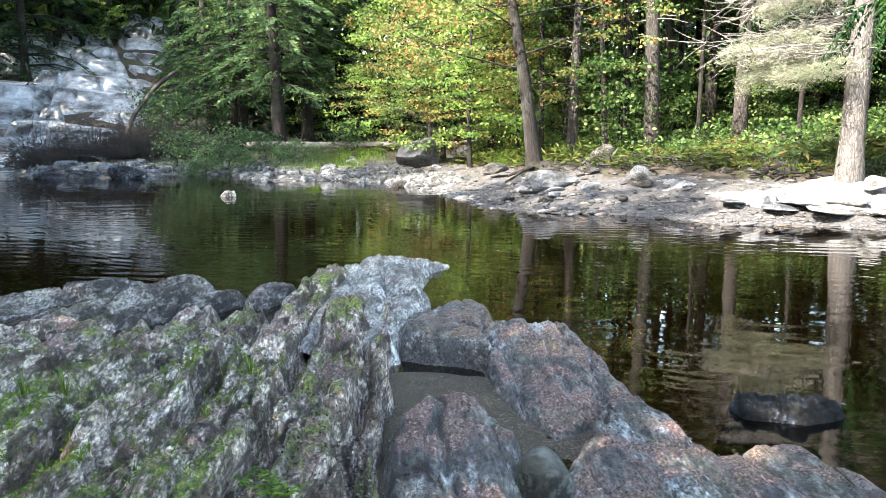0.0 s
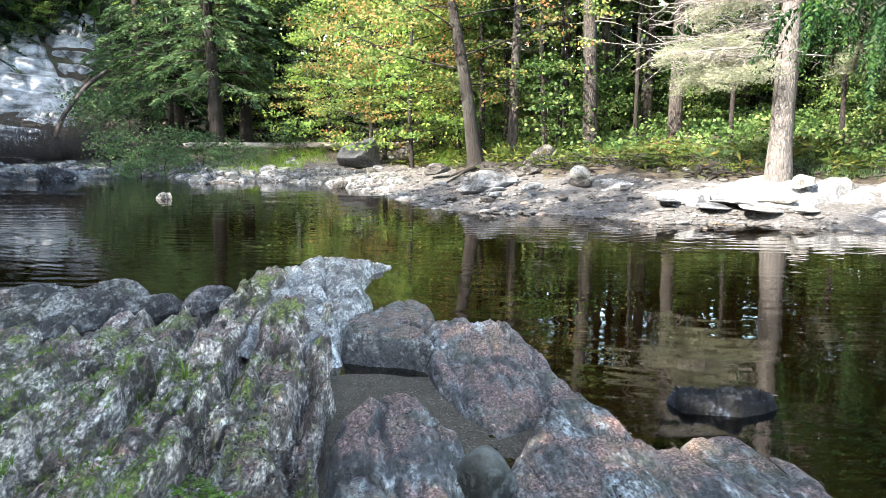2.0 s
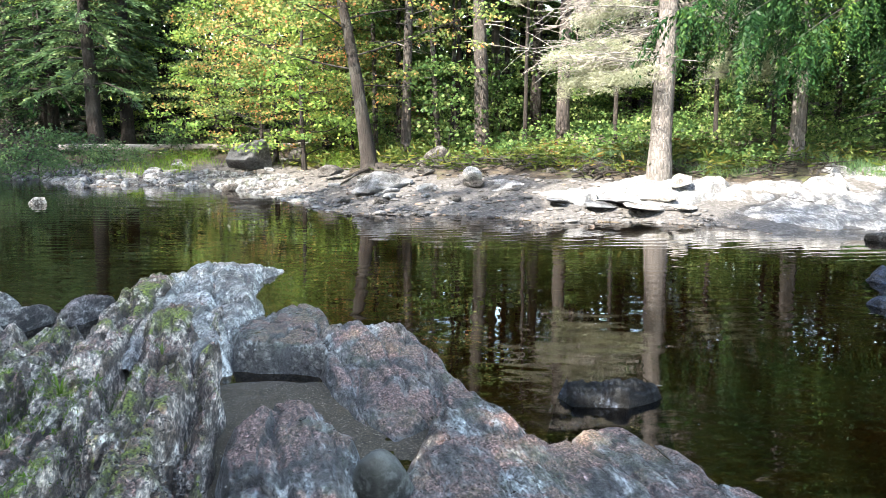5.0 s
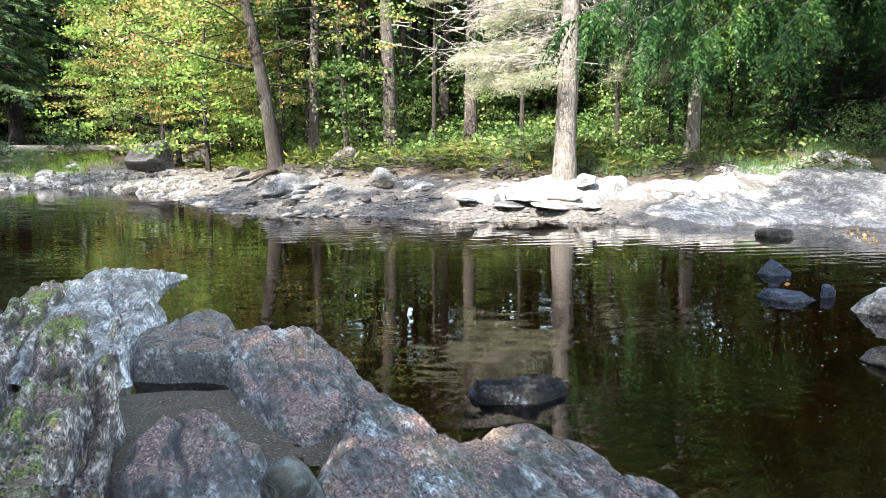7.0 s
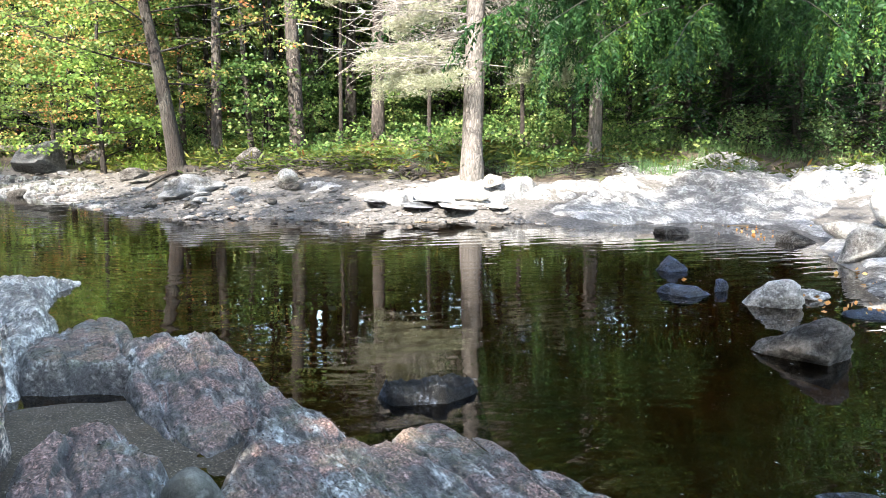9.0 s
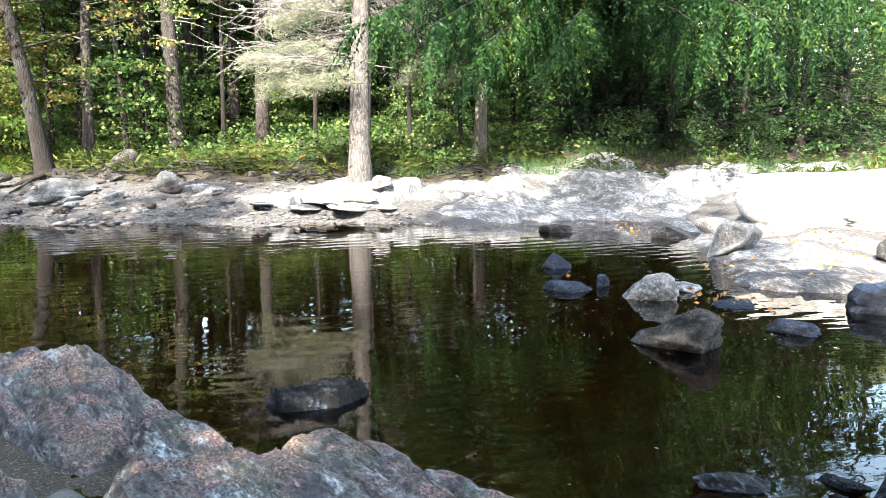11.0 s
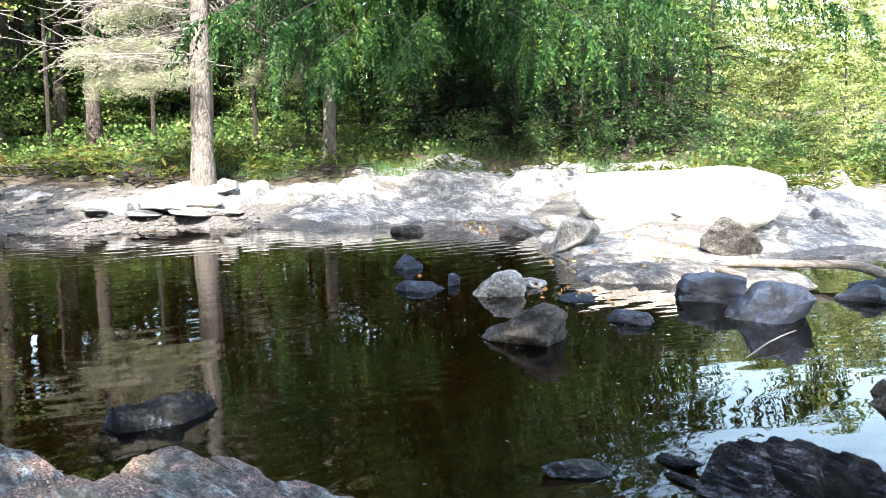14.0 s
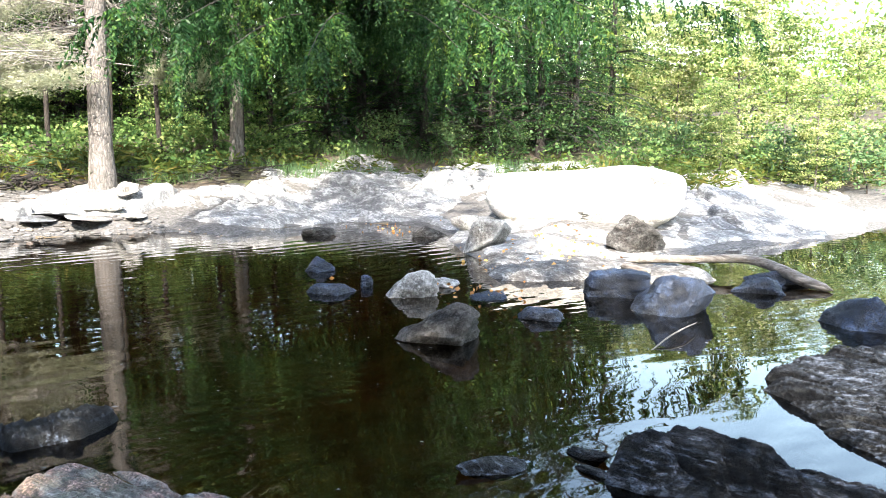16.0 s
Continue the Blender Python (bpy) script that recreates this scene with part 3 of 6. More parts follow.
def ribs(u, y, seed, k, cleft=0.12):
    """Broad flat-backed ribs along the strike, parted by narrow clefts, in about 0..1."""
    ph = (u + 0.30 * (fbm(u * 0.8, y * 0.4, 0, 3, seed) - 0.5) + 0.05 * (fbm(u * 5, y * 2.2, 0, 2, seed + 1) - 0.5)) * k
    bed, fr = np.floor(ph), ph - np.floor(ph)
    b = bed.astype(np.int64)
    piece = np.floor(y * 1.1 + 5 * hashed(b, 0, 0, seed + 2)).astype(np.int64)
    lift = 0.30 + 0.45 * vnoise(bed * 7.7, y * 0.9, 0, seed + 3) + 0.25 * hashed(b, piece, 0, seed + 4)
    side = np.clip(np.minimum(fr / 0.30, (1 - fr) / cleft), 0, 1)
    return lift * side ** 0.55


def blocks(u, v, seed, tilt=0.8, crack=0.4):
    """Broken rock: each cell a tilted block of its own height, with open cracks between, in about 0..1."""
    i, j = np.floor(u).astype(np.int64), np.floor(v).astype(np.int64)
    f1, f2 = np.full(np.shape(u), 9.0), np.full(np.shape(u), 9.0)
    top = np.zeros(np.shape(u))
    for a in (-1, 0, 1):
        for b in (-1, 0, 1):
            ci, cj = i + a, j + b
            du = u - (ci + 0.15 + 0.7 * hashed(ci, cj, 1, seed))
            dv = v - (cj + 0.15 + 0.7 * hashed(ci, cj, 2, seed))
            d = np.abs(du) + 0.8 * np.abs(dv)
            h = hashed(ci, cj, 3, seed) + tilt * (du * (hashed(ci, cj, 4, seed) - 0.25) + dv * (hashed(ci, cj, 5, seed) - 0.5))
            near = d < f1
            f2 = np.where(near, f1, np.minimum(f2, d))
            top = np.where(near, h, top)
            f1 = np.where(near, d, f1)
    return top - crack * np.exp(-(((f2 - f1) / 0.09) ** 2))


def whaleback(x, y, cx, cy, turn, long, wide, h):
    """A smooth rounded back of rock."""
    c, s = math.cos(radians(turn)), math.sin(radians(turn))
    a, b = ((x - cx) * c + (y - cy) * s) / long, (-(x - cx) * s + (y - cy) * c) / wide
    return -0.5 + (h + 0.5) * np.sqrt(np.clip(1 - np.abs(a) ** 3 - b * b, 0, 1)) ** 0.6


def heights(name, xs, ys, height, mat, parent=None, cut=-0.30):
    """A sheet of rock over a stretch of the plan; what lies deep under water is left away."""
    X, Y = np.meshgrid(xs, ys, indexing="ij")
    x, y = X.ravel(), Y.ravel()
    dx = (fbm(x * 3, y * 3, 0, 3, 71) - 0.5) * 0.12
    dy = (fbm(x * 2, y * 2, 0, 3, 72) - 0.5) * 0.22
    z = height(x + dx, y + dy).reshape(X.shape)
    soft = z
    for _ in range(2):
        e = np.pad(soft, 1, mode="edge")
        soft = (e[:-2, 1:-1] + e[2:, 1:-1] + e[1:-1, :-2] + e[1:-1, 2:] + 2 * e[1:-1, 1:-1]) / 6
    slope = np.hypot(np.gradient(soft, xs, axis=0), np.gradient(soft, ys, axis=1))
    steep = sm(0.9, 2.2, slope)
    z = (z * (1 - steep) + soft * steep).ravel()
    v = np.stack([x, y, z], 1)
    f = grid_faces(len(xs), len(ys))
    f = f[z[f].max(1) > cut]
    used = np.unique(f)
    back_to = np.full(len(v), -1)
    back_to[used] = np.arange(len(used))
    me = creased(mesh(name, v[used], back_to[f], mat, True), 38)
    return part(name, me, parent) if parent else new(name, me)


def split_heights(thing, piece, label, xs, ys, height, mat, seats, cut=-0.30):
    """A rock mass whose blocks, one about each seat, part along their cracks."""
    mass = tagged(new(thing), label, "rock")
    whole = heights(piece, xs, ys, height, mat, None, cut)
    me = whole.data
    v = np.empty(len(me.vertices) * 3, np.float32)
    me.vertices.foreach_get("co", v)
    v = v.reshape(-1, 3)
    f = np.empty(len(me.loops), np.int32)
    me.loops.foreach_get("vertex_index", f)
    f = f.reshape(-1, 4)
    c = v[f].mean(1)
    wx, wy = c[:, 0] + (fbm(c[:, 0] * 0.9, c[:, 1] * 0.9, 0, 3, 141) - 0.5) * 1.6, c[:, 1] + (fbm(c[:, 0] * 0.9, c[:, 1] * 0.9, 0, 3, 142) - 0.5) * 1.6
    own = np.argmin([(wx - a) ** 2 + (wy - b) ** 2 for a, b in seats], 0)
    bpy.data.objects.remove(whole)
    bpy.data.meshes.remove(me)
    for k in range(len(seats)):
        g = f[own == k]
        if len(g):
            used, back_to = np.unique(g, return_inverse=True)
            part(piece, creased(mesh(piece, v[used], back_to.reshape(-1, 4), mat, True), 42), mass)
    return mass


def strike(x, y):
    return x + 0.05 * (y - 4)


def pits(x, y, a=1.0):
    return a * ((fbm(x * 5, y * 3, 0, 4, 31) - 0.5) * 0.05 + (ridged(x * 16, y * 6, 37, 3) - 0.5) * 0.020 + (fbm(x * 26, y * 18, 0, 3, 39) - 0.5) * 0.018)


def ridge_height(x, y):
    u = strike(x, y)
    wild = sm(-0.2, -1.0, u)
    z = mound(u, y, -1.15, -0.28, 0.6, 7.3, 0.17, 0.10, 1.0)
    z = np.maximum(z, mound(u, y, -3.1, -1.0, 0.4, 5.9, 0.13, 0.5, 0.8))
    z = np.maximum(z, mound(u, y, -6.5, -2.9, 0.6, 5.7, 0.06, 0.5, 0.8))
    z += (fbm(x * 0.9, y * 0.6, 0, 2, 52) - 0.45) * 0.20 * sm(-0.4, 0.1, z)
    turn = sm(-1.9, -3.0, x) * sm(4.3, 5.6, y)                  # the outer beds swing across
    beds = strata(u, y, 5) * (1 - turn) + strata(0.42 * x - 0.9 * y, x, 7, 2.6) * turn
    bend = 0.5 * (fbm(x * 1.5, y * 0.8, 0, 3, 311) - 0.5)
    broken = 0.20 * (blocks(u * 2.7 + 2 * bend, y * 0.95 + bend, 301) - 0.5) + 0.10 * (blocks(u * 6.5 + 4 * bend, y * 2.3 + bend, 305) - 0.5)
    rise = sm(-0.4, 0.1, z)
    broad = ribs(u, y, 361, 2.5, 0.10) * (1 - turn) + ribs(0.42 * x - 0.9 * y, x, 363, 2.2) * turn
    small = ribs(u, y, 365, 6.4, 0.18) * sm(0.40, 0.60, vnoise(x * 1.7, y * 1.1, 0, 367))
    z += ((broad - 0.50) * (0.37 + 0.06 * wild) + small * 0.10 - 0.03 + (beds - 0.40) * 0.05 + broken * 0.40 + 0.016 * (blocks(u * 11 + 6 * bend, y * 5 + 2 * bend, 307, 0.7, 0.4) - 0.5)) * (1 - 0.35 * sm(5, 7, y)) * rise
    return z + pits(x, y, 1.0) * sm(-0.4, 0.0, z)


def outer_height(x, y):
    """Tilted beds that run out into the pool behind the ridge."""
    z = np.full(np.shape(x), -0.5)
    for back in ((-3.45, 6.45, 52, 1.25, 0.19, 0.15), (-2.40, 6.45, 62, 0.72, 0.18, 0.22), (-1.90, 6.25, 66, 0.50, 0.12, 0.15), (-1.50, 6.60, 65, 0.42, 0.16, 0.14),
                 (-2.85, 5.90, 46, 0.75, 0.16, 0.11), (-3.75, 5.85, 48, 0.70, 0.18, 0.10), (-1.15, 7.0, 80, 0.55, 0.17, 0.17), (-2.3, 5.85, 50, 0.45, 0.14, 0.12)):
        z = np.maximum(z, whaleback(x, y, *back))
    on = sm(-0.4, 0.0, z)
    v = 0.82 * x - 0.57 * y
    z = z + ((ribs(v, y, 381, 5.5, 0.12) - 0.45) * 0.14 + (strata(v, y, 383, 7.0) - 0.5) * 0.07 + 0.05 * (blocks(v * 3.4, x * 1.6 + 0.8 * y, 309, 0.9, 0.4) - 0.5)) * on
    return z + pits(x, y, 0.8) * on


def slab_height(outline, top, seed, lip=0.12, flute=0.05):
    """A worn slab with a level or sloping top and rounded, uneven edges."""
    outline = np.array(outline)

    def height(x, y):
        u = strike(x, y)
        d = outline_distance(x, y, outline) - 0.55 * lip + (fbm(x * 2.4, y * 1.8, 0, 2, seed) - 0.5) * 0.12 + (fbm(x * 11, y * 6, 0, 2, seed + 2) - 0.5) * 0.03
        on = sm(0.03, -lip, d)
        crest = top(x, y) + ((fbm(x * 1.8, y * 1.1, 0, 3, seed + 8) - 0.5) * 0.035 + (strata(u, y, seed, 4.0) - 0.45) * flute + 0.05 * (blocks(u * 2.6, y * 1.1, seed + 12, 0.7, 0.25) - 0.5)) * (0.3 + 0.7 * on)
        return -0.35 + (crest + 0.35) * on ** 0.45 + pits(x, y, 0.8) * sm(0.4, 1.0, on)
    return height


TIP_ROCK = slab_height([(-1.05, 6.6), (-0.98, 7.5), (-0.64, 8.45), (-0.11, 8.85), (0.19, 8.44), (-0.08, 8.0), (-0.22, 7.3), (-0.17, 6.4), (-0.25, 5.6), (-0.30, 4.8), (-0.9, 4.6)],
                       lambda x, y: 0.19 - 0.22 * np.clip(strike(x, y) + 0.25, 0, 1) - 0.10 * sm(8.0, 8.7, y), 46, 0.22, 0.07)
BACK_SLAB = slab_height([(-0.28, 4.86), (0.30, 4.60), (0.36, 5.06), (0.38, 6.36), (0.19, 6.66), (-0.08, 6.2), (-0.24, 5.95), (-0.36, 5.3)], lambda x, y: 0.165 - 0.075 * (y - 4.9), 41, 0.13)
TILTED_SLAB = slab_height([(0.30, 5.12), (0.71, 5.02), (0.84, 4.9), (0.96, 4.65), (1.08, 4.3), (1.18, 3.95), (1.05, 3.78), (0.83, 3.74), (0.66, 3.68), (0.52, 3.60), (0.30, 4.25), (0.26, 4.55)],
                          lambda x, y: -0.01 + 0.175 * (y - 3.52 + 0.6 * (x - 0.55)) - 0.32 * np.clip(x - 0.66, 0, 1), 42, 0.13)
LOW_SLAB = slab_height([(0.54, 3.22), (0.75, 3.68), (0.97, 3.90), (1.12, 3.96), (1.22, 3.55), (1.34, 3.4), (1.42, 3.1), (1.5, 2.4), (1.6, 1.0), (0.42, 1.0), (0.50, 2.75)],
                       lambda x, y: 0.11 - 0.14 * np.clip(x - 0.8, 0, 1), 43, 0.16)
OUTER_SLAB = slab_height([(1.2, 3.3), (1.41, 3.44), (1.71, 3.56), (1.88, 3.32), (1.82, 2.9), (1.98, 2.2), (2.15, 1.0), (1.1, 1.0), (1.05, 3.0)], lambda x, y: 0.045 + 0.02 * np.sin(3 * y), 44, 0.18)
ROUND_SLAB = slab_height([(0.05, 3.85), (-0.13, 3.71), (-0.24, 3.46), (-0.23, 2.7), (-0.22, 1.0), (0.28, 1.0), (0.28, 2.86), (0.30, 3.38), (0.23, 3.72)], lambda x, y: 0.17 - 0.7 * (x - 0.02) ** 2, 45, 0.12)


near_rock = tagged(new("rock_outcrop"), "grey foliated bedrock in upturned ribs with moss and brown needles", "rock")
heights("ridge", np.concatenate([np.linspace(-6.2, -2.2, 150), np.linspace(-2.185, -0.1, 180)]), np.concatenate([np.linspace(0.2, 1.9, 40), np.linspace(1.92, 5.0, 205), np.linspace(5.03, 8.4, 110)]), ridge_height, m_near, near_rock)["label"] = "mossy grey ribs of upturned rock"
heights("outer_ridge", np.linspace(-5.0, -0.7, 230), np.linspace(5.2, 7.9, 170), outer_height, m_outer, near_rock)["label"] = "dark tilted beds at the water behind the ridge"
heights("rock_tip", np.linspace(-1.6, 0.5, 190), np.linspace(4.6, 9.0, 260), TIP_ROCK, m_tip, near_rock)["label"] = "bluish bare rock running out into the pool"
heights("slab", np.linspace(-0.55, 0.6, 120), np.linspace(4.3, 6.9, 170), BACK_SLAB, m_slab, near_rock)["label"] = "flat brown slab with a dark undercut edge"
heights("slab", np.linspace(0.05, 1.4, 150), np.linspace(3.4, 5.4, 200), TILTED_SLAB, m_slab, near_rock)["label"] = "tilted purple-grey slab streaked pale blue"
heights("slab", np.linspace(0.3, 1.8, 170), np.linspace(0.7, 4.2, 245), LOW_SLAB, m_slab, near_rock)["label"] = "low brown slab strewn with needles"
heights("slab", np.linspace(0.9, 2.3, 150), np.linspace(0.7, 3.8, 235), OUTER_SLAB, m_slab, near_rock)["label"] = "low slab sloping into the pool"
heights("slab", np.linspace(-0.42, 0.45, 110), np.linspace(0.7, 4.0, 255), ROUND_SLAB, m_slab, near_rock)["label"] = "rounded slab covered in brown needles"


def grit_height(x, y):
    # The trench at the back slab fills with dark water, imitating undercut shade.
    return 0.010 + (fbm(x * 6, y * 6, 0, 3, 131) - 0.5) * 0.022 - 0.008 * sm(0.15, 0.5, x) * sm(4.2, 3.4, y) - 0.05 * np.exp(-(((y - 4.70 + 0.3 * x) / 0.13) ** 2)) * sm(0.34, 0.2, x)


heights("grit_bed", np.linspace(-0.42, 0.76, 60), np.linspace(2.6, 5.1, 110), grit_height, m_grit, near_rock)["label"] = "damp brown grit in a hollow between the slabs"


def lamellae(x, y, seed, k=9.0):
    """Thin upright leaves of rock broken off at uneven heights, with open partings between, about 0..1."""
    x = x - 0.38 * y
    warp = 0.22 * (fbm(x * 1.3, y * 0.9, 0, 3, seed) - 0.5) + 0.04 * (fbm(x * 6, y * 2, 0, 2, seed + 1) - 0.5)
    total = 0
    for q, a, gap in ((k, 0.6, 0.55), (k * 2.7, 0.28, 0.45), (k * 6.1, 0.12, 0.3)):
        ph = (x + warp) * q
        bed, fr = np.floor(ph), ph - np.floor(ph)
        b = bed.astype(np.int64)
        part_of = np.floor(y * (0.8 + 0.10 * q) + 9 * hashed(b, 0, 0, seed)).astype(np.int64)
        h = 0.45 * hashed(b, part_of, 0, seed + 2) + 0.55 * vnoise(bed * 3.1, y * 1.3, 0, seed + 3)
        open_gap = sm(0.3, 0.6, vnoise(bed * 5.3, y * 1.7, 0, seed + 6))
        total = total + a * (h + 0.30 * fr - gap * open_gap * np.exp(-((np.minimum(fr, 1 - fr) / 0.10) ** 2)))
    return total


FRONT_LEDGE = np.array([(3.44, 1.72), (2.86, 1.52), (3.02, 1.15), (3.15, 0.3), (3.85, 0.3), (3.70, 0.9)])
SIDE_LEDGE = np.array([(4.98, 1.72), (4.66, 1.54), (4.42, 1.26), (4.10, 1.06), (3.92, 1.02), (3.86, 0.76), (3.68, 0.64), (3.85, -0.8), (7.4, -0.8), (6.7, 0.5), (6.1, 1.08), (5.5, 1.50)])


def ledge_height(outline, crest, seed, rib=0.12, lip=0.22):
    def height(x, y):
        d = outline_distance(x, y, outline) + (fbm(x * 4, y * 2.5, 0, 3, seed + 7) - 0.5) * 0.16
        inner = sm(0.02, -lip, d)
        return -0.4 + (crest(x, y) + 0.4) * inner ** 0.7 + (lamellae(x, y, seed) - 0.5) * rib * sm(0.06, -0.1, d) + pits(x, y, 0.4)
    return height


def front_crest(x, y):
    top = 3.24 + 0.39 * (y - 0.82)
    return 0.03 + 0.15 * np.exp(-((x - top) / np.where(x > top, 0.13, 0.30)) ** 2)


def side_crest(x, y):
    return 0.02 + 0.05 * sm(4.1, 4.8, x) + 0.11 * sm(4.9, 6.0, x) + 0.05 * sm(0.9, 0.2, y)


wet_rock = tagged(new("rock_ledge"), "dark wet layered rock ledges sloping into the pool", "rock")
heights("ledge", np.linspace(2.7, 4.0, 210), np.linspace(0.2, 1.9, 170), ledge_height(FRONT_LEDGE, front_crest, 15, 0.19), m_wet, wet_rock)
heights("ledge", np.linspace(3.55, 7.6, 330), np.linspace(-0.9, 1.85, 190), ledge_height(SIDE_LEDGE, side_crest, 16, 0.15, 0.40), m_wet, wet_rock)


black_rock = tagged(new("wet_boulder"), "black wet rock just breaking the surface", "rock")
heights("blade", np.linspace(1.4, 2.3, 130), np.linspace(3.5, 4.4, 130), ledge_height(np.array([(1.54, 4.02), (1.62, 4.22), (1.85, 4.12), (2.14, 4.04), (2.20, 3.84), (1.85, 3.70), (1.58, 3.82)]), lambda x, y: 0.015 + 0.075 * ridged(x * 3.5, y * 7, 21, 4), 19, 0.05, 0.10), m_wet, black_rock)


def low_ledge(x, y):
    u = strike(x, y) + 0.3 * (y - 1.0)
    return mound(u, y, 2.1, 2.85, -0.4, 1.95, 0.03, 0.35, 0.4) + (lamellae(x, y, 17, 7.0) - 0.5) * 0.09


heights("ledge", np.linspace(1.8, 3.5, 130), np.linspace(-0.6, 2.5, 180), low_ledge, m_slab, wet_rock)


def shelf_height(x, y):
    d = shore_distance(x, y) + (fbm(x * 0.9, y * 0.9, 0, 3, 45) - 0.5) * 0.8
    top = land(x, y)
    keep = sm(2.2, 4.6, x + 0.25 * np.clip(14 - y, 0, 5)) * (1 - sm(2.3 + 2.5 * sm(10, 12, x), 3.4 + 3.0 * sm(10, 12, x), d)) * sm(2.0, 2.6, y) * sm(-0.25, 0.25, d - 1.45 * sm(9.2, 3.6, x))
    roll = (fbm(x * 0.7, y * 0.7, 0, 3, 47) - 0.5) * 0.4 + (strata(x * 0.8 + y * 0.5, y, 49, 1.2) - 0.4) * 0.16 + 0.14 * (blocks(x * 0.55 + y * 0.35, y * 0.9 - x * 0.45, 321, 0.8, 0.5) - 0.5) + 0.03 * (blocks(x * 1.9 + y, y * 2.3 - x, 323) - 0.5)
    roll = roll + 0.42 * np.exp(-(((x - 9.7) / 1.3) ** 2 + ((y - 9.3) / 1.2) ** 2)) - 0.30 * np.exp(-(((x - 10.9) / 0.8) ** 2 + ((y - 8.1) / 0.7) ** 2))
    z = top + 0.04 + roll * sm(0.0, 1.4, d) + pits(x * 0.5, y * 0.5, 0.6)
    return np.where(d < -0.3, top - 0.25, z * keep + (top - 0.4) * (1 - keep))


split_heights("rock_shelf", "shelf_block", "pale sunlit bedrock shelf along the far shore", np.linspace(2.0, 18.5, 330), np.linspace(1.9, 17.0, 300), shelf_height, m_shelf,
              ((3.5, 14.6), (5.2, 13.4), (6.8, 13.0), (8.0, 11.8), (9.6, 11.4), (11.2, 10.4), (11.6, 8.4), (12.6, 6.4), (13.6, 4.6), (15.5, 3.4)))


def apron_height(x, y):
    z = mound(0.8 * x + 0.6 * y, 0.8 * y - 0.6 * x, 8.0, 12.6, -2.9, 0.0, 0.09, 0.9, 0.9)
    return z + (strata(0.5 * x + 0.8 * y, x, 53, 2.2) - 0.4) * 0.08 + 0.06 * (blocks(x * 1.1 + 0.6 * y, y * 1.2 - 0.6 * x, 325) - 0.5) * sm(-0.4, 0.0, z) + pits(x * 0.6, y * 0.6)


split_heights("rock_apron", "apron_block", "low sloping bedrock apron with fallen leaves below a white boulder", np.linspace(6.4, 11.5, 200), np.linspace(2.6, 8.4, 200), apron_height, m_apron,
              ((7.6, 5.0), (8.6, 6.0), (9.2, 4.4), (10.2, 5.6), (9.6, 7.4)), -0.2)


def face_height(x, y):
    d = sm(-10.6, -13.4, x + 0.20 * (y - 30))
    top = land(x, y)
    slabs = 0.95 * (blocks(x * 0.22 + 0.16 * y, y * 0.26 - 0.1 * x, 327, 0.5, 1.1) - 0.4) + 0.22 * (blocks(x * 0.55 + 0.4 * y, y * 0.45 - 0.2 * x, 329, 0.6, 1.2) - 0.5)
    z = top + 0.35 + 0.9 * slabs + (fbm(x * 0.3, y * 0.3, 0, 2, 63) - 0.5) * 0.7
    q = (z + 0.10 * x + 0.25 * (fbm(x * 0.5, y * 0.5, 0, 3, 64) - 0.5)) / 0.8
    fr = q - np.floor(q)
    step = 0.8 * (np.floor(q) + sm(0.60, 0.98, fr) - q)
    return (z + step * 0.75) * d + (top - 0.9) * (1 - d)


split_heights("rock_cascade", "rock_face", "pale grey stepped rock face rising beside the pool", np.linspace(-34, -11, 200), np.linspace(27.5, 48, 200), face_height, m_face,
              ((-17.5, 31), (-20, 33), (-18.5, 35.5), (-22, 37), (-20.5, 40), (-25, 36), (-25, 42), (-29, 40), (-21, 45)))


def bank_height(x, y):
    d = shore_distance(x, y) + (fbm(x * 0.8, y * 0.8, 0, 3, 88) - 0.5) * 1.0
    keep = sm(-0.7, -0.1, d) * (1 - sm(1.4, 2.8, d)) * sm(1.6, 0.4, x) * sm(15, 17, y)
    beds = 0.42 * (blocks(x * 0.75 + 0.25 * y, y * 1.2 - 0.2 * x, 331, 0.25, 0.6) - 0.30) * (1 - 0.45 * sm(-3.5, -0.5, x)) + 0.12 * (blocks(x * 2.1, y * 2.6, 335, 0.3, 0.8) - 0.5)
    top = land(x, y)
    return (np.maximum(top, -0.1) + beds + pits(x * 0.4, y * 0.4, 0.6)) * keep + (top - 0.4) * (1 - keep)


split_heights("rock_bank", "bank_ledge", "low grey ledges of bedrock along the far waterline", np.linspace(-15, 2.0, 300), np.linspace(15.5, 30, 240), bank_height, m_bank,
              ((-13.5, 26.5), (-11.5, 25), (-9.5, 26), (-8, 27), (-6.3, 25.5), (-4.8, 23.2), (-3, 23.8), (-1.2, 22.3), (0.2, 19.5), (0.9, 16.5)))


# ---- boulders and stones ----
def stone(name, x, y, z, size, seed, mat, label, turn=0.0, level=4, cuts=14, worn=0.5, rough=0.05, tilt=(0, 0), group=""):
    """One loose stone; z is its lowest point's height."""
    v, f = rock_shape(seed, size, level, cuts, worn, rough)
    ob = new(name, creased(mesh(name, v, f, mat, True)))
    ob.matrix_world = pose(x, y, z, tilt[0], tilt[1], turn)
    low = min((ob.matrix_world @ Vector(p)).z for p in v[:: max(1, len(v) // 400)])
    ob.location.z += z - low
    return tagged(ob, label, "boulder" if max(size) > 0.25 else "stone", group)


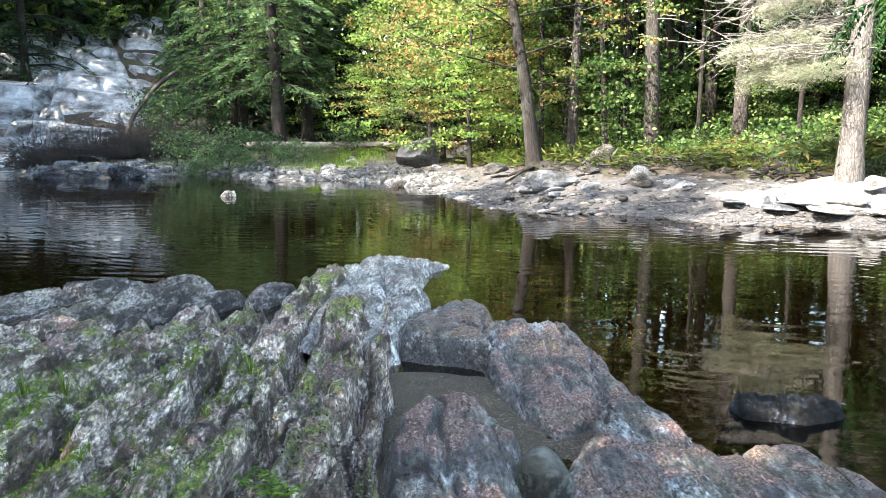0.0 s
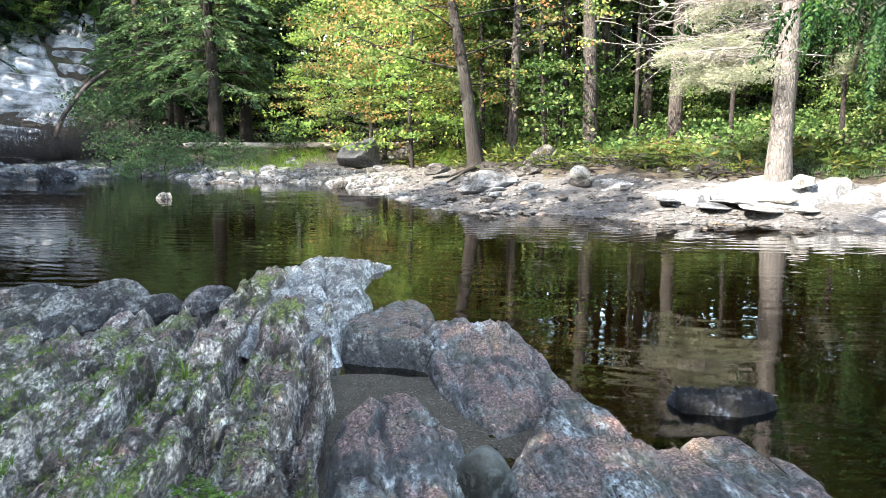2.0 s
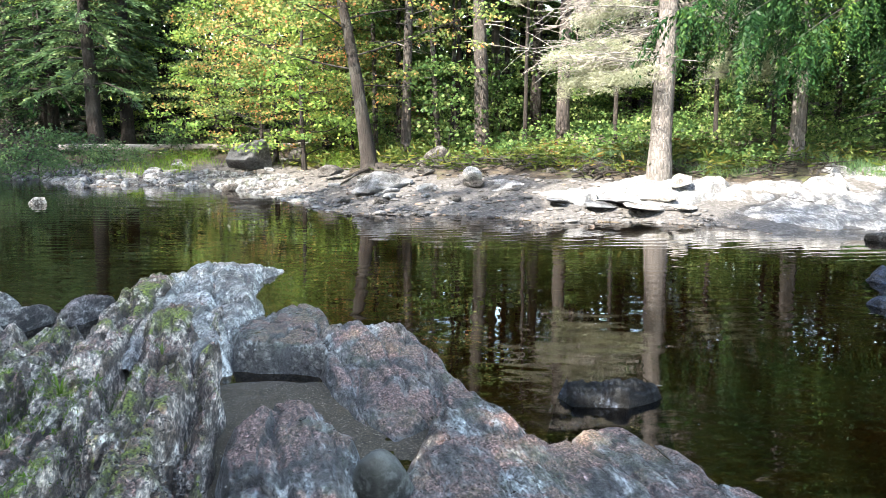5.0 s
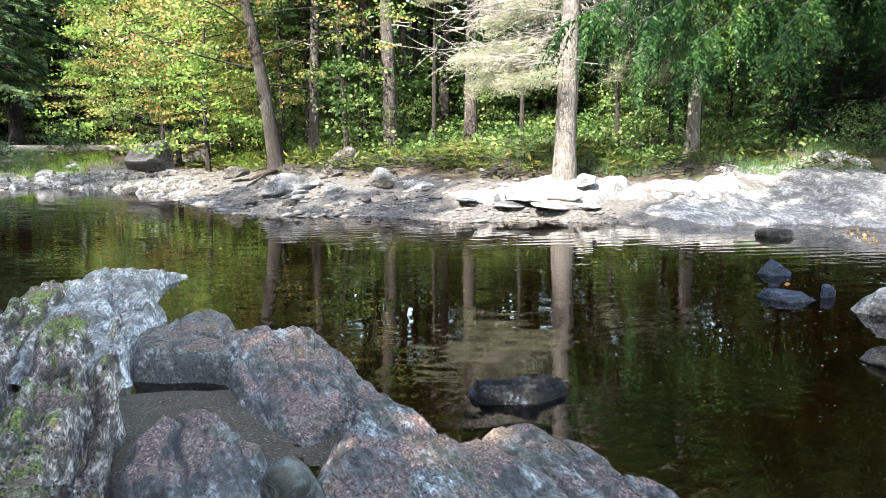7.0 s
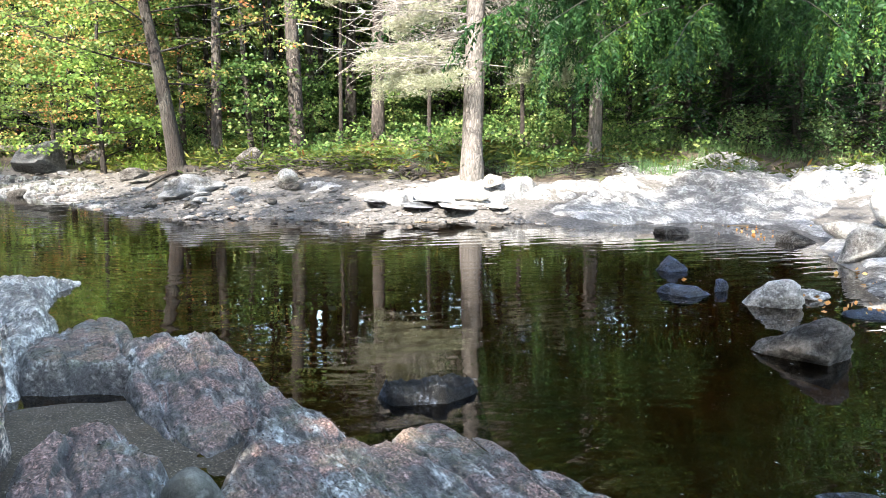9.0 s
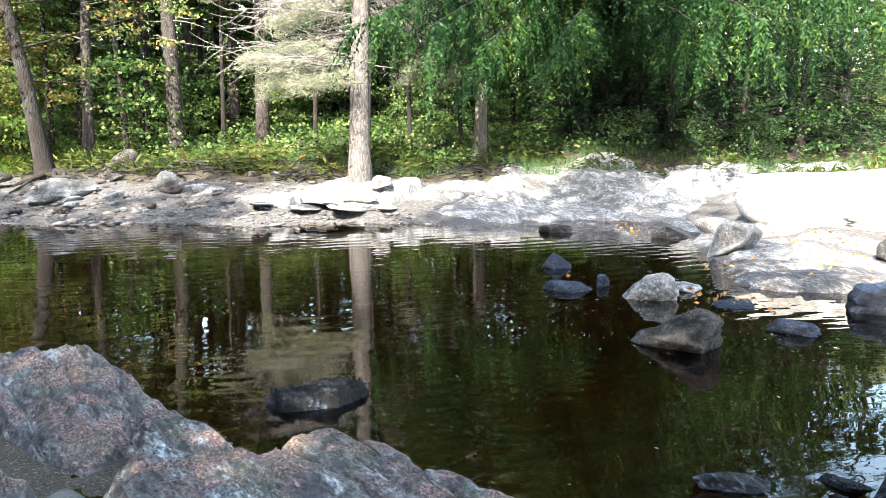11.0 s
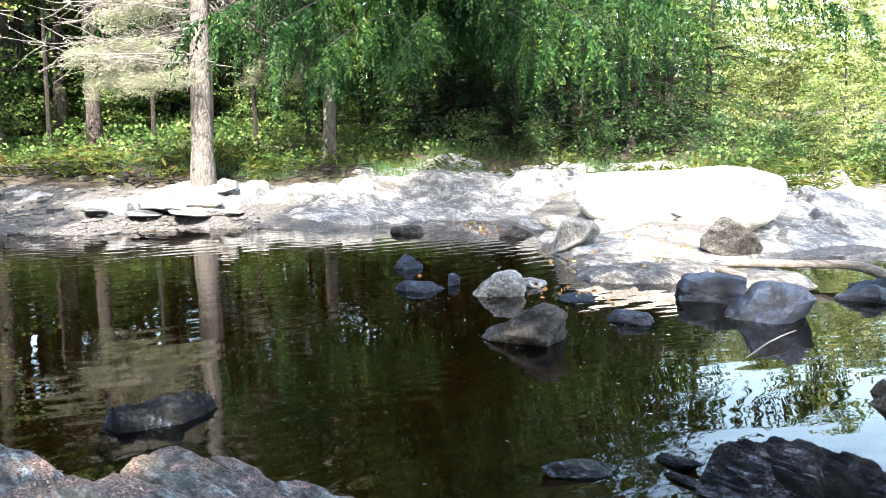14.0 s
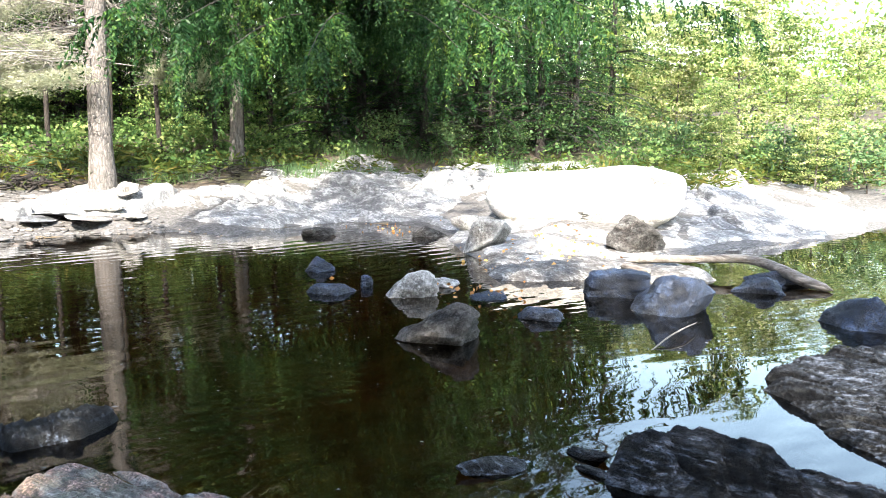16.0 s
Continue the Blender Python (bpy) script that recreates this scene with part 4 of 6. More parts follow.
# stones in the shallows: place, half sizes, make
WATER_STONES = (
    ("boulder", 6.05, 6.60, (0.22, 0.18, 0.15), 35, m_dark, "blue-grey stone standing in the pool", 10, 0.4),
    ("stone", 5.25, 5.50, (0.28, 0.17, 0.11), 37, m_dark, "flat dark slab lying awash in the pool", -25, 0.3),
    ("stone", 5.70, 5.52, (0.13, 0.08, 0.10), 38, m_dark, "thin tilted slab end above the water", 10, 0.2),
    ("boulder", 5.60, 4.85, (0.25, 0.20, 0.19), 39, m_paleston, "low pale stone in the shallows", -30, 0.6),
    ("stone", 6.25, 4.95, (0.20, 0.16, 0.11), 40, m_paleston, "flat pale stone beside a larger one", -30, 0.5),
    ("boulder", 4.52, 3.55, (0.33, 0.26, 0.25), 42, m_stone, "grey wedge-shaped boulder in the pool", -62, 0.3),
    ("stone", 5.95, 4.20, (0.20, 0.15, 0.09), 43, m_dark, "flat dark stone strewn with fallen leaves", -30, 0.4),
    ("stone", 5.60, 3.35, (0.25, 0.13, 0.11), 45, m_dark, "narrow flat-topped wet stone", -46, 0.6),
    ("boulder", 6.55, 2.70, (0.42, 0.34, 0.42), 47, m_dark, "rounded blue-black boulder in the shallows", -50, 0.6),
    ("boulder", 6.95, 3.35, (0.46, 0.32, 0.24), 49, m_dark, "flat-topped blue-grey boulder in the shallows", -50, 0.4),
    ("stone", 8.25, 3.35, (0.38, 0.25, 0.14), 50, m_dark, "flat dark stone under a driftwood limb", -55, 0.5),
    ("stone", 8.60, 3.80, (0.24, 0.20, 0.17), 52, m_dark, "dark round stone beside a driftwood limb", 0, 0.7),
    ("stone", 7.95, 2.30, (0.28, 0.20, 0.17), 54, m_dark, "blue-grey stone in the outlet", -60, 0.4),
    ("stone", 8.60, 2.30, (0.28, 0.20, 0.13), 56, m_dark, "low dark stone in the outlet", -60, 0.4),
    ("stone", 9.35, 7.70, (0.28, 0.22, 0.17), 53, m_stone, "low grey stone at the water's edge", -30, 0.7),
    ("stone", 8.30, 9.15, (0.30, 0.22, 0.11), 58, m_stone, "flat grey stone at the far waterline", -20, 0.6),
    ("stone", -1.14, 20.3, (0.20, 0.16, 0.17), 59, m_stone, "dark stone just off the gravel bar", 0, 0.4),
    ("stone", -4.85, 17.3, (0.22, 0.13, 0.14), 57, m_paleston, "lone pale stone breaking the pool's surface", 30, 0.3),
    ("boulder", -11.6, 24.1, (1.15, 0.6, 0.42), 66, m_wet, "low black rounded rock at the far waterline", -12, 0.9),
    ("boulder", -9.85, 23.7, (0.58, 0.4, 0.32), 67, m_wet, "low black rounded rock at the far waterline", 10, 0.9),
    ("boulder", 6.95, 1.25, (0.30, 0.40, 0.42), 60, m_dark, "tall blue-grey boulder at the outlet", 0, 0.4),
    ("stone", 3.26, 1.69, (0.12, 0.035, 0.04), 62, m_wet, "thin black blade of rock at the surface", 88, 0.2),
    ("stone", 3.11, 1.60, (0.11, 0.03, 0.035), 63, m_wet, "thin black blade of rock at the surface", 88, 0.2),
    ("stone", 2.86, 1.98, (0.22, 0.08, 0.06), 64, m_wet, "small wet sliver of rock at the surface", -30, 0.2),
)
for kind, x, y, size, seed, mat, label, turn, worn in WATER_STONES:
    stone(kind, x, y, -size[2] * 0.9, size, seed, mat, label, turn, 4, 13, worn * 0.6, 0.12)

def wedge_boulder(x, y, z, size, turn, faces, label, seed):
    """A split block: broad slanting faces with slightly worn edges."""
    v, f = SPHERES[4]
    nrm = np.array([q[:3] for q in faces], float)
    nrm /= np.linalg.norm(nrm, axis=1, keepdims=True)
    reach = np.array([q[3] for q in faces]) / np.clip(v @ nrm.T, 1e-3, None)
    r = (np.clip(reach, 0, 3) ** -26.0).sum(1) ** (-1 / 26.0)
    p = v * np.minimum(r, 1.5)[:, None]
    p = p * (1 + 0.07 * (fbm(p[:, 0] * 3 + 5, p[:, 1] * 3, p[:, 2] * 4, 4, seed) - 0.5))[:, None] * np.asarray(size)
    ob = new("boulder", creased(mesh("boulder", p, f, m_slate, True)))
    ob.matrix_world = pose(x, y, z - float(p[:, 2].min()), 0, 0, turn)
    return tagged(ob, label, "boulder")


def block_boulder(x, y, z, size, turn):
    """A great rounded block with a level top that swells towards one end."""
    v, f = SPHERES[5]
    k = 9.0
    p = v / ((np.abs(v) ** k).sum(1) ** (1 / k))[:, None]
    p[:, 2] += 0.22 * np.exp(-((p[:, 0] - 0.45) / 0.4) ** 2) * (p[:, 2] > 0) - 0.10 * (p[:, 0] < -0.2) * (p[:, 2] > 0) * (-0.2 - p[:, 0])
    p[:, 0] -= 0.12 * np.clip(-p[:, 2], 0, 1) * np.sign(p[:, 0])
    under = 1 - 0.16 * sm(-0.35, -0.95, p[:, 2])
    p[:, 0] *= under
    p[:, 1] *= under
    n = fbm(p[:, 0] * 2 + 7, p[:, 1] * 2, p[:, 2] * 2, 4, 91) - 0.5
    p = p * (1 + 0.10 * n)[:, None] * np.asarray(size)
    ob = new("boulder", mesh("boulder", p, f, m_boulder, True))
    ob.matrix_world = pose(x, y, z + size[2] * 0.95, 0, 0, turn)
    return tagged(ob, "huge flat-topped boulder coloured pale to burn out white in sun", "boulder")


block_boulder(10.92, 5.86, 0.16, (1.46, 0.72, 0.43), -62)
stone("boulder", 8.45, 6.0, -0.05, (0.38, 0.32, 0.29), 51, m_paleston, "pale rounded boulder leaning on the shelf", -30, 4, 14, 0.6)
stone("stone", 9.7, 7.15, 0.1, (0.38, 0.26, 0.17), 65, m_paleston, "pale wedge of rock beside the boulder", -40, 3, 10, 0.4)
stone("boulder", 9.45, 4.3, -0.05, (0.40, 0.30, 0.26), 55, m_stone, "rough grey boulder beneath the white one", -40, 4, 12, 0.4, 0.1)
wedge_boulder(-0.78, 24.6, land_at(-0.78, 24.6) - 0.02, (0.74, 0.62, 0.52), 0, ((-0.42, -0.45, 0.85, 0.55), (0.75, -0.50, 0.30, 0.62), (-0.55, -0.55, -0.75, 0.70), (0, 1, 0.1, 0.8), (0.35, -0.75, -0.35, 0.75), (0, 0, -1, 0.6), (-1, 0.2, 0, 0.95), (1, 0.3, 0, 0.85)),
              "dark grey angular boulder split flat, on the far gravel bar", 122)
stone("boulder", 0.72, 24.6, 0.5, (0.34, 0.3, 0.26), 13, m_stone, "dark pointed stone behind the gravel bar", 40, 3, 7, 0.2)
stone("boulder", 2.1, 15.9, 0.08, (0.60, 0.42, 0.30), 14, m_grey, "layered dark grey rock on the gravel", 10, 4, 9, 0.1, 0.16)
stone("stone", 1.25, 19.7, 0.36, (0.42, 0.3, 0.18), 15, m_stone, "flat grey slab on the gravel bar", 30, 3, 8, 0.3)
stone("boulder", 3.66, 17.5, 0.55, (0.44, 0.38, 0.36), 21, m_stone, "rounded grey boulder at the foot of the bank", 0, 4, 18, 0.6)
stone("stone", 3.94, 15.35, 0.42, (0.19, 0.16, 0.17), 23, m_paleston, "small pale block on the rock shelf", 10, 3, 7, 0.3)
stone("stone", 7.25, 12.85, 0.5, (0.24, 0.16, 0.13), 25, m_paleston, "pale slab-sided stone beside the big trunk", -20, 3, 7, 0.2)
stone("boulder", 0.41, 2.93, -0.10, (0.20, 0.25, 0.245), 31, m_smooth, "smooth rounded grey boulder in a rock pool", 0, 4, 26, 0.95, 0.02)
for x, y, r, k in ((5.6, 12.75, 0.55, 1), (6.3, 12.45, 0.62, 2), (5.0, 13.1, 0.4, 3), (6.9, 12.2, 0.4, 4), (6.0, 13.0, 0.5, 5), (6.7, 12.7, 0.45, 6)):
    stone("rock_plate", x, y, land_at(x, y) - 0.02, (r, r * 0.55, 0.05), 300 + k, m_grey if k % 2 else m_paleston, "thin tilted plate of layered rock at the waterline", 20 * k, 3, 7, 0.05, 0.04, (6, 4), "rock plates")


def gravel():
    """Loose cobbles and plates along the far waterline."""
    rng = np.random.default_rng(55)
    base = [rock_shape(400 + k, (1, 0.72, 0.34), 2 if k < 2 else 1, 7, 0.05) for k in range(6)]
    vs, fs, n = [], [], 0
    x, y = rng.uniform(-9, 9, 90000), rng.uniform(9.5, 28, 90000)
    d = shore_distance(x, y)
    ok = (d > -0.25) & (d < 2.6) & (rng.random(90000) < np.where(d < 1.3, 0.9, 0.35)) & (x < 7.2)
    x, y = x[ok][:7000], y[ok][:7000]
    z = land(x, y)
    for a, b, c in zip(x, y, z):
        r = 0.018 + 0.085 * rng.random() ** 5
        v, f = base[rng.integers(2) if r > 0.07 else 2 + rng.integers(4)]
        th = rng.random() * 6.28
        w = v * r
        w = np.stack([w[:, 0] * np.cos(th) - w[:, 1] * np.sin(th), w[:, 0] * np.sin(th) + w[:, 1] * np.cos(th), w[:, 2]], 1) + (a, b, c + r * 0.12)
        vs.append(w)
        fs.append(f + n)
        n += len(v)
    return tagged(new("gravel", mesh("gravel", np.concatenate(vs), np.concatenate(fs), m_cobble)), "grey cobbles and flakes along the far waterline", "gravel", kind="stuff")


gravel()
for k in range(46):
    rng_s = np.random.default_rng(700 + k)
    az_s = 2 + 24 * rng_s.random() if k < 30 else -14 + 20 * rng_s.random()
    d_s = (14.5 + 4.5 * rng_s.random()) if k < 30 else 22.5 + 4 * rng_s.random()
    x_s, y_s = d_s * math.sin(radians(az_s)), d_s * math.cos(radians(az_s))
    r_s = 0.08 + 0.16 * rng_s.random() ** 2
    if shore_distance(np.array([x_s]), np.array([y_s]))[0] > 0.2:
        stone("stone", x_s, y_s, land_at(x_s, y_s) - 0.3 * r_s, (r_s * 1.25, r_s * 0.8, r_s * 0.5), 700 + k, m_stone if k % 3 else m_grey, "grey stone lying loose on the far gravel shore", 360 * rng_s.random(), 3, 8, 0.15, 0.05, (0, 0), "shore stones")


# ---- trees ----
def curved(x0, y0, z0, x1, y1, z1, n, bow, rng):
    t = np.linspace(0, 1, n)
    p = np.stack([x0 + (x1 - x0) * t, y0 + (y1 - y0) * t, z0 + (z1 - z0) * t], 1)
    p += np.sin(np.pi * t)[:, None] * rng.standard_normal(3) * bow
    return p


def trunk_mesh(name, h, r, mat, rng, lean=(0, 0), flare=0.5, wob=0.12):
    n = 16
    t = np.linspace(0, 1, n)
    p = np.stack([lean[0] * t * h + wob * np.sin(t * 5 + rng.random() * 6) * t, lean[1] * t * h + wob * np.sin(t * 4 + rng.random() * 6) * t, t * h - 0.25], 1)
    rad = r * (1 - 0.85 * t) * (1 + flare * np.exp(-t * h / 0.35))
    v, f = tube(p, rad, 14, rng, 0.035)
    return mesh(name, v, f, mat, True), p


def at_height(path, z):
    return np.array([np.interp(z, path[:, 2], path[:, k]) for k in range(3)])


def conifer(seed, h=14.0, r=0.22, spread=3.0, first=1.2, dense=1.0, card=1.0, mat=None, label="dark green hemlock tree at the wood's edge", lean=(0, 0)):
    rng = np.random.default_rng(seed)
    tree = new("conifer_tree")
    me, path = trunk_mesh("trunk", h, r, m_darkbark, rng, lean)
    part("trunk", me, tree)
    wood, pts, ways, sizes = [], [], [], []
    z = first
    while z < h - 0.3:
        L0 = spread * (1 - z / h) ** 0.8 + 0.25
        for _ in range(4):
            a, L = rng.random() * 2 * np.pi, L0 * (0.6 + 0.5 * rng.random())
            n = 7
            s = np.linspace(0, 1, n)
            b = at_height(path, z)
            q = b + np.stack([np.cos(a) * L * s, np.sin(a) * L * s, 0.22 * L * s - 0.5 * L * s**2], 1)
            wood.append(tube(q[::2], 0.03 * (1 - 0.85 * s[::2]) * (L / 2 + 0.3), 3))
            m = int(L * 42 * dense) + 6
            ss = 0.15 + 0.85 * rng.random(m) ** 0.7
            c = b + np.stack([np.cos(a) * L * ss, np.sin(a) * L * ss, 0.22 * L * ss - 0.5 * L * ss**2], 1)
            lat = rng.standard_normal(m) * 0.22 * L * (1.05 - ss)
            c += np.stack([-np.sin(a) * lat, np.cos(a) * lat, -0.25 * np.abs(lat) - 0.06 * rng.random(m)], 1)
            w = np.stack([np.cos(a) - np.sin(a) * np.sign(lat) * 0.9, np.sin(a) + np.cos(a) * np.sign(lat) * 0.9, -0.45 + 0 * lat], 1) + 0.35 * rng.standard_normal((m, 3))
            pts.append(c)
            ways.append(w)
            sizes.append(card * (0.12 + 0.11 * rng.random(m)))
        z += 0.34 + 0.2 * rng.random()
    part("branchwork", mesh("branchwork", *join(*wood), m_darkbark), tree)["kind"] = "stuff"
    v, f = leaves(np.concatenate(pts), np.concatenate(ways), np.concatenate(sizes), 0.27, rng)
    part("crown", mesh("crown", v, f, mat or m_hemlock), tree)
    return tagged(tree, label, "tree")


def broadleaf(seed, h=9.0, r=0.12, spread=2.6, first=1.0, count=5200, mat=None, bark=None, label="leafy young maple tree in early autumn colour", lean=(0, 0), size=0.10):
    rng = np.random.default_rng(seed)
    tree = new("maple_tree")
    me, path = trunk_mesh("trunk", h, r, bark or m_palebark, rng, lean, wob=0.2)
    part("trunk", me, tree)
    wood, tips = [], []
    limbs = 26 if h > 4 else 14
    for i in range(limbs):
        z = first + (h - first) * (i / limbs) ** 0.9
        a, L = i * 2.4 + rng.random(), spread * (0.45 + 0.75 * rng.random()) * (1 - 0.55 * z / h)
        b = at_height(path, z)
        e = b + np.array([np.cos(a) * L, np.sin(a) * L, L * (0.35 * rng.random())])
        q = curved(*b, *e, 6, 0.1, rng)
        wood.append(tube(q, np.linspace(min(r * 0.28, 0.026), 0.006, 6), 4))
        for s in (0.35, 0.6, 0.8, 1.0):
            p0 = b + (e - b) * s
            for _ in range(3 if h > 4 else 2):
                p1 = p0 + rng.standard_normal(3) * (0.5, 0.5, 0.22) * spread / 2.6
                if h > 4:
                    wood.append(tube(curved(*p0, *p1, 3, 0.04, rng), np.linspace(0.008, 0.003, 3), 3))
                tips.append(p1)
    tips = np.array(tips)
    tips = tips[rng.random(len(tips)) < 0.62]
    k = rng.integers(0, len(tips), count)
    p = tips[k] + rng.standard_normal((count, 3)) * (0.24, 0.24, 0.055)
    w = rng.standard_normal((count, 3)) * (1, 1, 0.3) + (0, 0, -0.3)
    v, f = leaves(p, w, size * (0.6 + 0.8 * rng.random(count)), 0.75, rng, 0.15)
    wv, wf = join(*[x for x in wood])
    part("branchwork", mesh("branchwork", wv, wf, bark or m_palebark), tree)["kind"] = "stuff"
    part("crown", mesh("crown", v, f, mat or m_maple), tree)
    return tagged(tree, label, "tree")


def pine(seed, h=15.0, r=0.2, bark=None, tufts=9, label="tall bare-stemmed pine with dead lower twigs", lean=(0, 0), first=3.2):
    rng = np.random.default_rng(seed)
    tree = new("pine_tree")
    me, path = trunk_mesh("trunk", h, r, bark or m_bark, rng, lean, 0.30)
    part("trunk", me, tree)
    wood, pts, ways, sizes = [], [], [], []
    for i in range(26):                                   # dead snags on the stem
        z, a, L = 2.2 + 5.5 * rng.random(), rng.random() * 6.28, 0.3 + 0.9 * rng.random()
        b = at_height(path, z)
        e = b + np.array([np.cos(a) * L, np.sin(a) * L, -0.25 * L + 0.3 * L * rng.random()])
        wood.append(tube(curved(*b, *e, 5, 0.08, rng), np.linspace(0.018, 0.004, 5), 4))
    part("snag_wood", mesh("snag_wood", *join(*wood), m_dead), tree, "bleached dead twigs")["kind"] = "stuff"
    wood = []
    for i in range(tufts * 4):
        z, a, L = first + (h - first) * rng.random() ** 0.8, rng.random() * 6.28, 1.0 + 1.6 * rng.random()
        b = at_height(path, z)
        e = b + np.array([np.cos(a) * L, np.sin(a) * L, 0.12 * L])
        wood.append(tube(curved(*b, *e, 5, 0.1, rng), np.linspace(0.03, 0.008, 5), 4))
        for _ in range(9):
            c = b + (e - b) * (0.4 + 0.6 * rng.random()) + rng.standard_normal(3) * (0.25, 0.25, 0.07)
            m = 26
            pts.append(np.repeat(c[None], m, 0))
            ways.append(rng.standard_normal((m, 3)) * (1, 1, 0.7) + (0, 0, 0.1))
            sizes.append(0.12 + 0.08 * rng.random(m))
    part("branchwork", mesh("branchwork", *join(*wood), bark or m_bark), tree)["kind"] = "stuff"
    v, f = leaves(np.concatenate(pts), np.concatenate(ways), np.concatenate(sizes), 0.13, rng)
    part("crown", mesh("crown", v, f, m_pine), tree)
    return tagged(tree, label, "tree")


def spot(az, dist):
    """The place on the ground at a bearing (degrees right of straight ahead) and a distance from the viewer."""
    x, y = dist * math.sin(radians(az)), dist * math.cos(radians(az))
    return x, y, land_at(x, y)


def put(ob, az, dist, turn=0.0, size=1.0):
    x, y, z = spot(az, dist)
    ob.matrix_world = pose(x, y, z, 0, 0, turn) @ Matrix.Scale(size, 4)
    return ob


def more(ob, az, dist, turn=0.0, size=1.0):
    x, y, z = spot(az, dist)
    return copy_thing(ob, pose(x, y, z, 0, 0, turn) @ Matrix.Scale(size, 4))


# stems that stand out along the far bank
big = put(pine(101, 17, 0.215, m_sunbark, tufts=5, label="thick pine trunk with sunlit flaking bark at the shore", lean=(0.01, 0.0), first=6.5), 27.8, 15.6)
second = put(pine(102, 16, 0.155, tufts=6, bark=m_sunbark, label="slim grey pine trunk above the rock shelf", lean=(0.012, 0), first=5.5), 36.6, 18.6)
put(pine(103, 16, 0.20, lean=(-0.03, 0), label="brown pine trunk with bare lower stem", first=6), 15.1, 20.5)
p4 = put(pine(104, 16, 0.18, first=5.5, tufts=8), 20.9, 21.0)
put(pine(105, 16, 0.15, m_palebark, first=7), 16.0, 25.0)
more(p4, 18.9, 24.0, 70, 0.95)
put(pine(106, 15, 0.14, m_bark, lean=(0.02, 0), first=6), 9.4, 20.6)
put(pine(107, 13, 0.08, m_bark, lean=(-0.05, 0), first=6), 11.9, 20.8)
more(p4, 25.4, 26.0, 130, 0.75)
more(p4, 34.3, 27.0, 200, 0.8)
put(pine(108, 15, 0.14, m_palebark, lean=(0.04, 0), first=6.5), 49.4, 24.0)
more(p4, 52.7, 27.0, 30, 0.7)
more(p4, 56.8, 30.0, 250, 0.8)
cedar = put(conifer(111, 13, 0.28, 3.0, 2.6, 1.9, 1.15, label="dark cedar with a thick reddish trunk on the far bank", lean=(-0.03, 0), mat=m_cedar), -11.9, 30.0)
more(cedar, -9.9, 32.0, 120, 0.95)
more(cedar, -14.5, 33.0, 220, 0.9)
more(cedar, -7.5, 33.5, 300, 0.9)
more(cedar, -16.5, 36.0, 30, 1.0)
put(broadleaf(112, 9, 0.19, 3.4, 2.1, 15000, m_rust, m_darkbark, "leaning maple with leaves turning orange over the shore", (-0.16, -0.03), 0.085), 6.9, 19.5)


def pine_bough(tree, z, way, length, seed):
    """A flat bleached bough of long needles on a pine, low over the bank."""
    rng = np.random.default_rng(seed)
    way = np.array(way, float)
    across = np.array([-way[1], way[0], 0])
    s = np.linspace(0, 1, 7)
    q = np.array([0, 0, z]) + s[:, None] * way * length + np.stack([0 * s, 0 * s, 0.25 * s * length - 0.35 * s**2 * length], 1)
    wood = [tube(q, np.linspace(0.016, 0.005, 7), 5)]
    pts, ways = [], []
    for _ in range(70):
        t = 0.25 + 0.75 * rng.random()
        c = np.array([np.interp(t, s, q[:, k]) for k in range(3)]) + across * rng.standard_normal() * 0.32 + np.array([0, 0, 0.10]) * rng.standard_normal()
        pts.append(c + rng.standard_normal((80, 3)) * (0.08, 0.08, 0.03))
        ways.append(rng.standard_normal((80, 3)) * (1, 1, 0.6) + way * 0.6)
    v, f = leaves(np.concatenate(pts), np.concatenate(ways), 0.05 + 0.05 * rng.random(70 * 80), 0.12, rng)
    bough = part("bough", mesh("bough", *join(*wood), m_dead), tree, "pale sunlit bough of long needles")
    part("needles", mesh("needles", v, f, m_pine), bough)["kind"] = "stuff"


def dead_boughs(tree, z0, z1, way, n, reach, seed):
    """Bare grey boughs with many fine crooked twigs."""
    rng = np.random.default_rng(seed)
    wood = []
    for _ in range(n):
        a = math.atan2(way[1], way[0]) + rng.standard_normal() * 0.45
        L, z = reach * (0.5 + 0.5 * rng.random()), z0 + (z1 - z0) * rng.random()
        b, e = np.array([0, 0, z]), np.array([math.cos(a) * L, math.sin(a) * L, z - 0.35 * L * rng.random()])
        q = curved(*b, *e, 7, 0.15, rng)
        wood.append(tube(q, np.linspace(0.016, 0.005, 7), 4))
        for _ in range(30):
            p0 = q[rng.integers(1, 7)]
            p1 = p0 + rng.standard_normal(3) * (0.35, 0.35, 0.22) + (e - b) / L * 0.25
            wood.append(tube(curved(*p0, *p1, 5, 0.07, rng), np.linspace(0.008, 0.003, 5), 3))
    part("twig_tangle", mesh("twig_tangle", *join(*wood), m_dead), tree, "bleached tangle of dead twigs")["kind"] = "stuff"


def toward(az):
    return (math.sin(radians(az)), math.cos(radians(az)), 0)


pine_bough(big, 2.05, toward(27.8 - 95), 1.9, 1)
pine_bough(big, 2.30, toward(27.8 - 80), 1.6, 2)
pine_bough(big, 1.95, toward(27.8 - 120), 1.4, 3)
pine_bough(second, 2.1, toward(36.6 - 95), 1.7, 4)
pine_bough(second, 1.95, toward(36.6 - 120), 1.3, 5)
pine_bough(p4, 3.9, toward(20.9 - 100), 1.4, 6)
pine_bough(p4, 4.0, toward(20.9 + 90), 1.4, 7)
pine_bough(big, 2.5, toward(27.8 - 100), 2.2, 11)
pine_bough(big, 3.3, toward(27.8 - 70), 1.9, 12)
pine_bough(second, 2.3, toward(36.6 - 80), 1.9, 13)
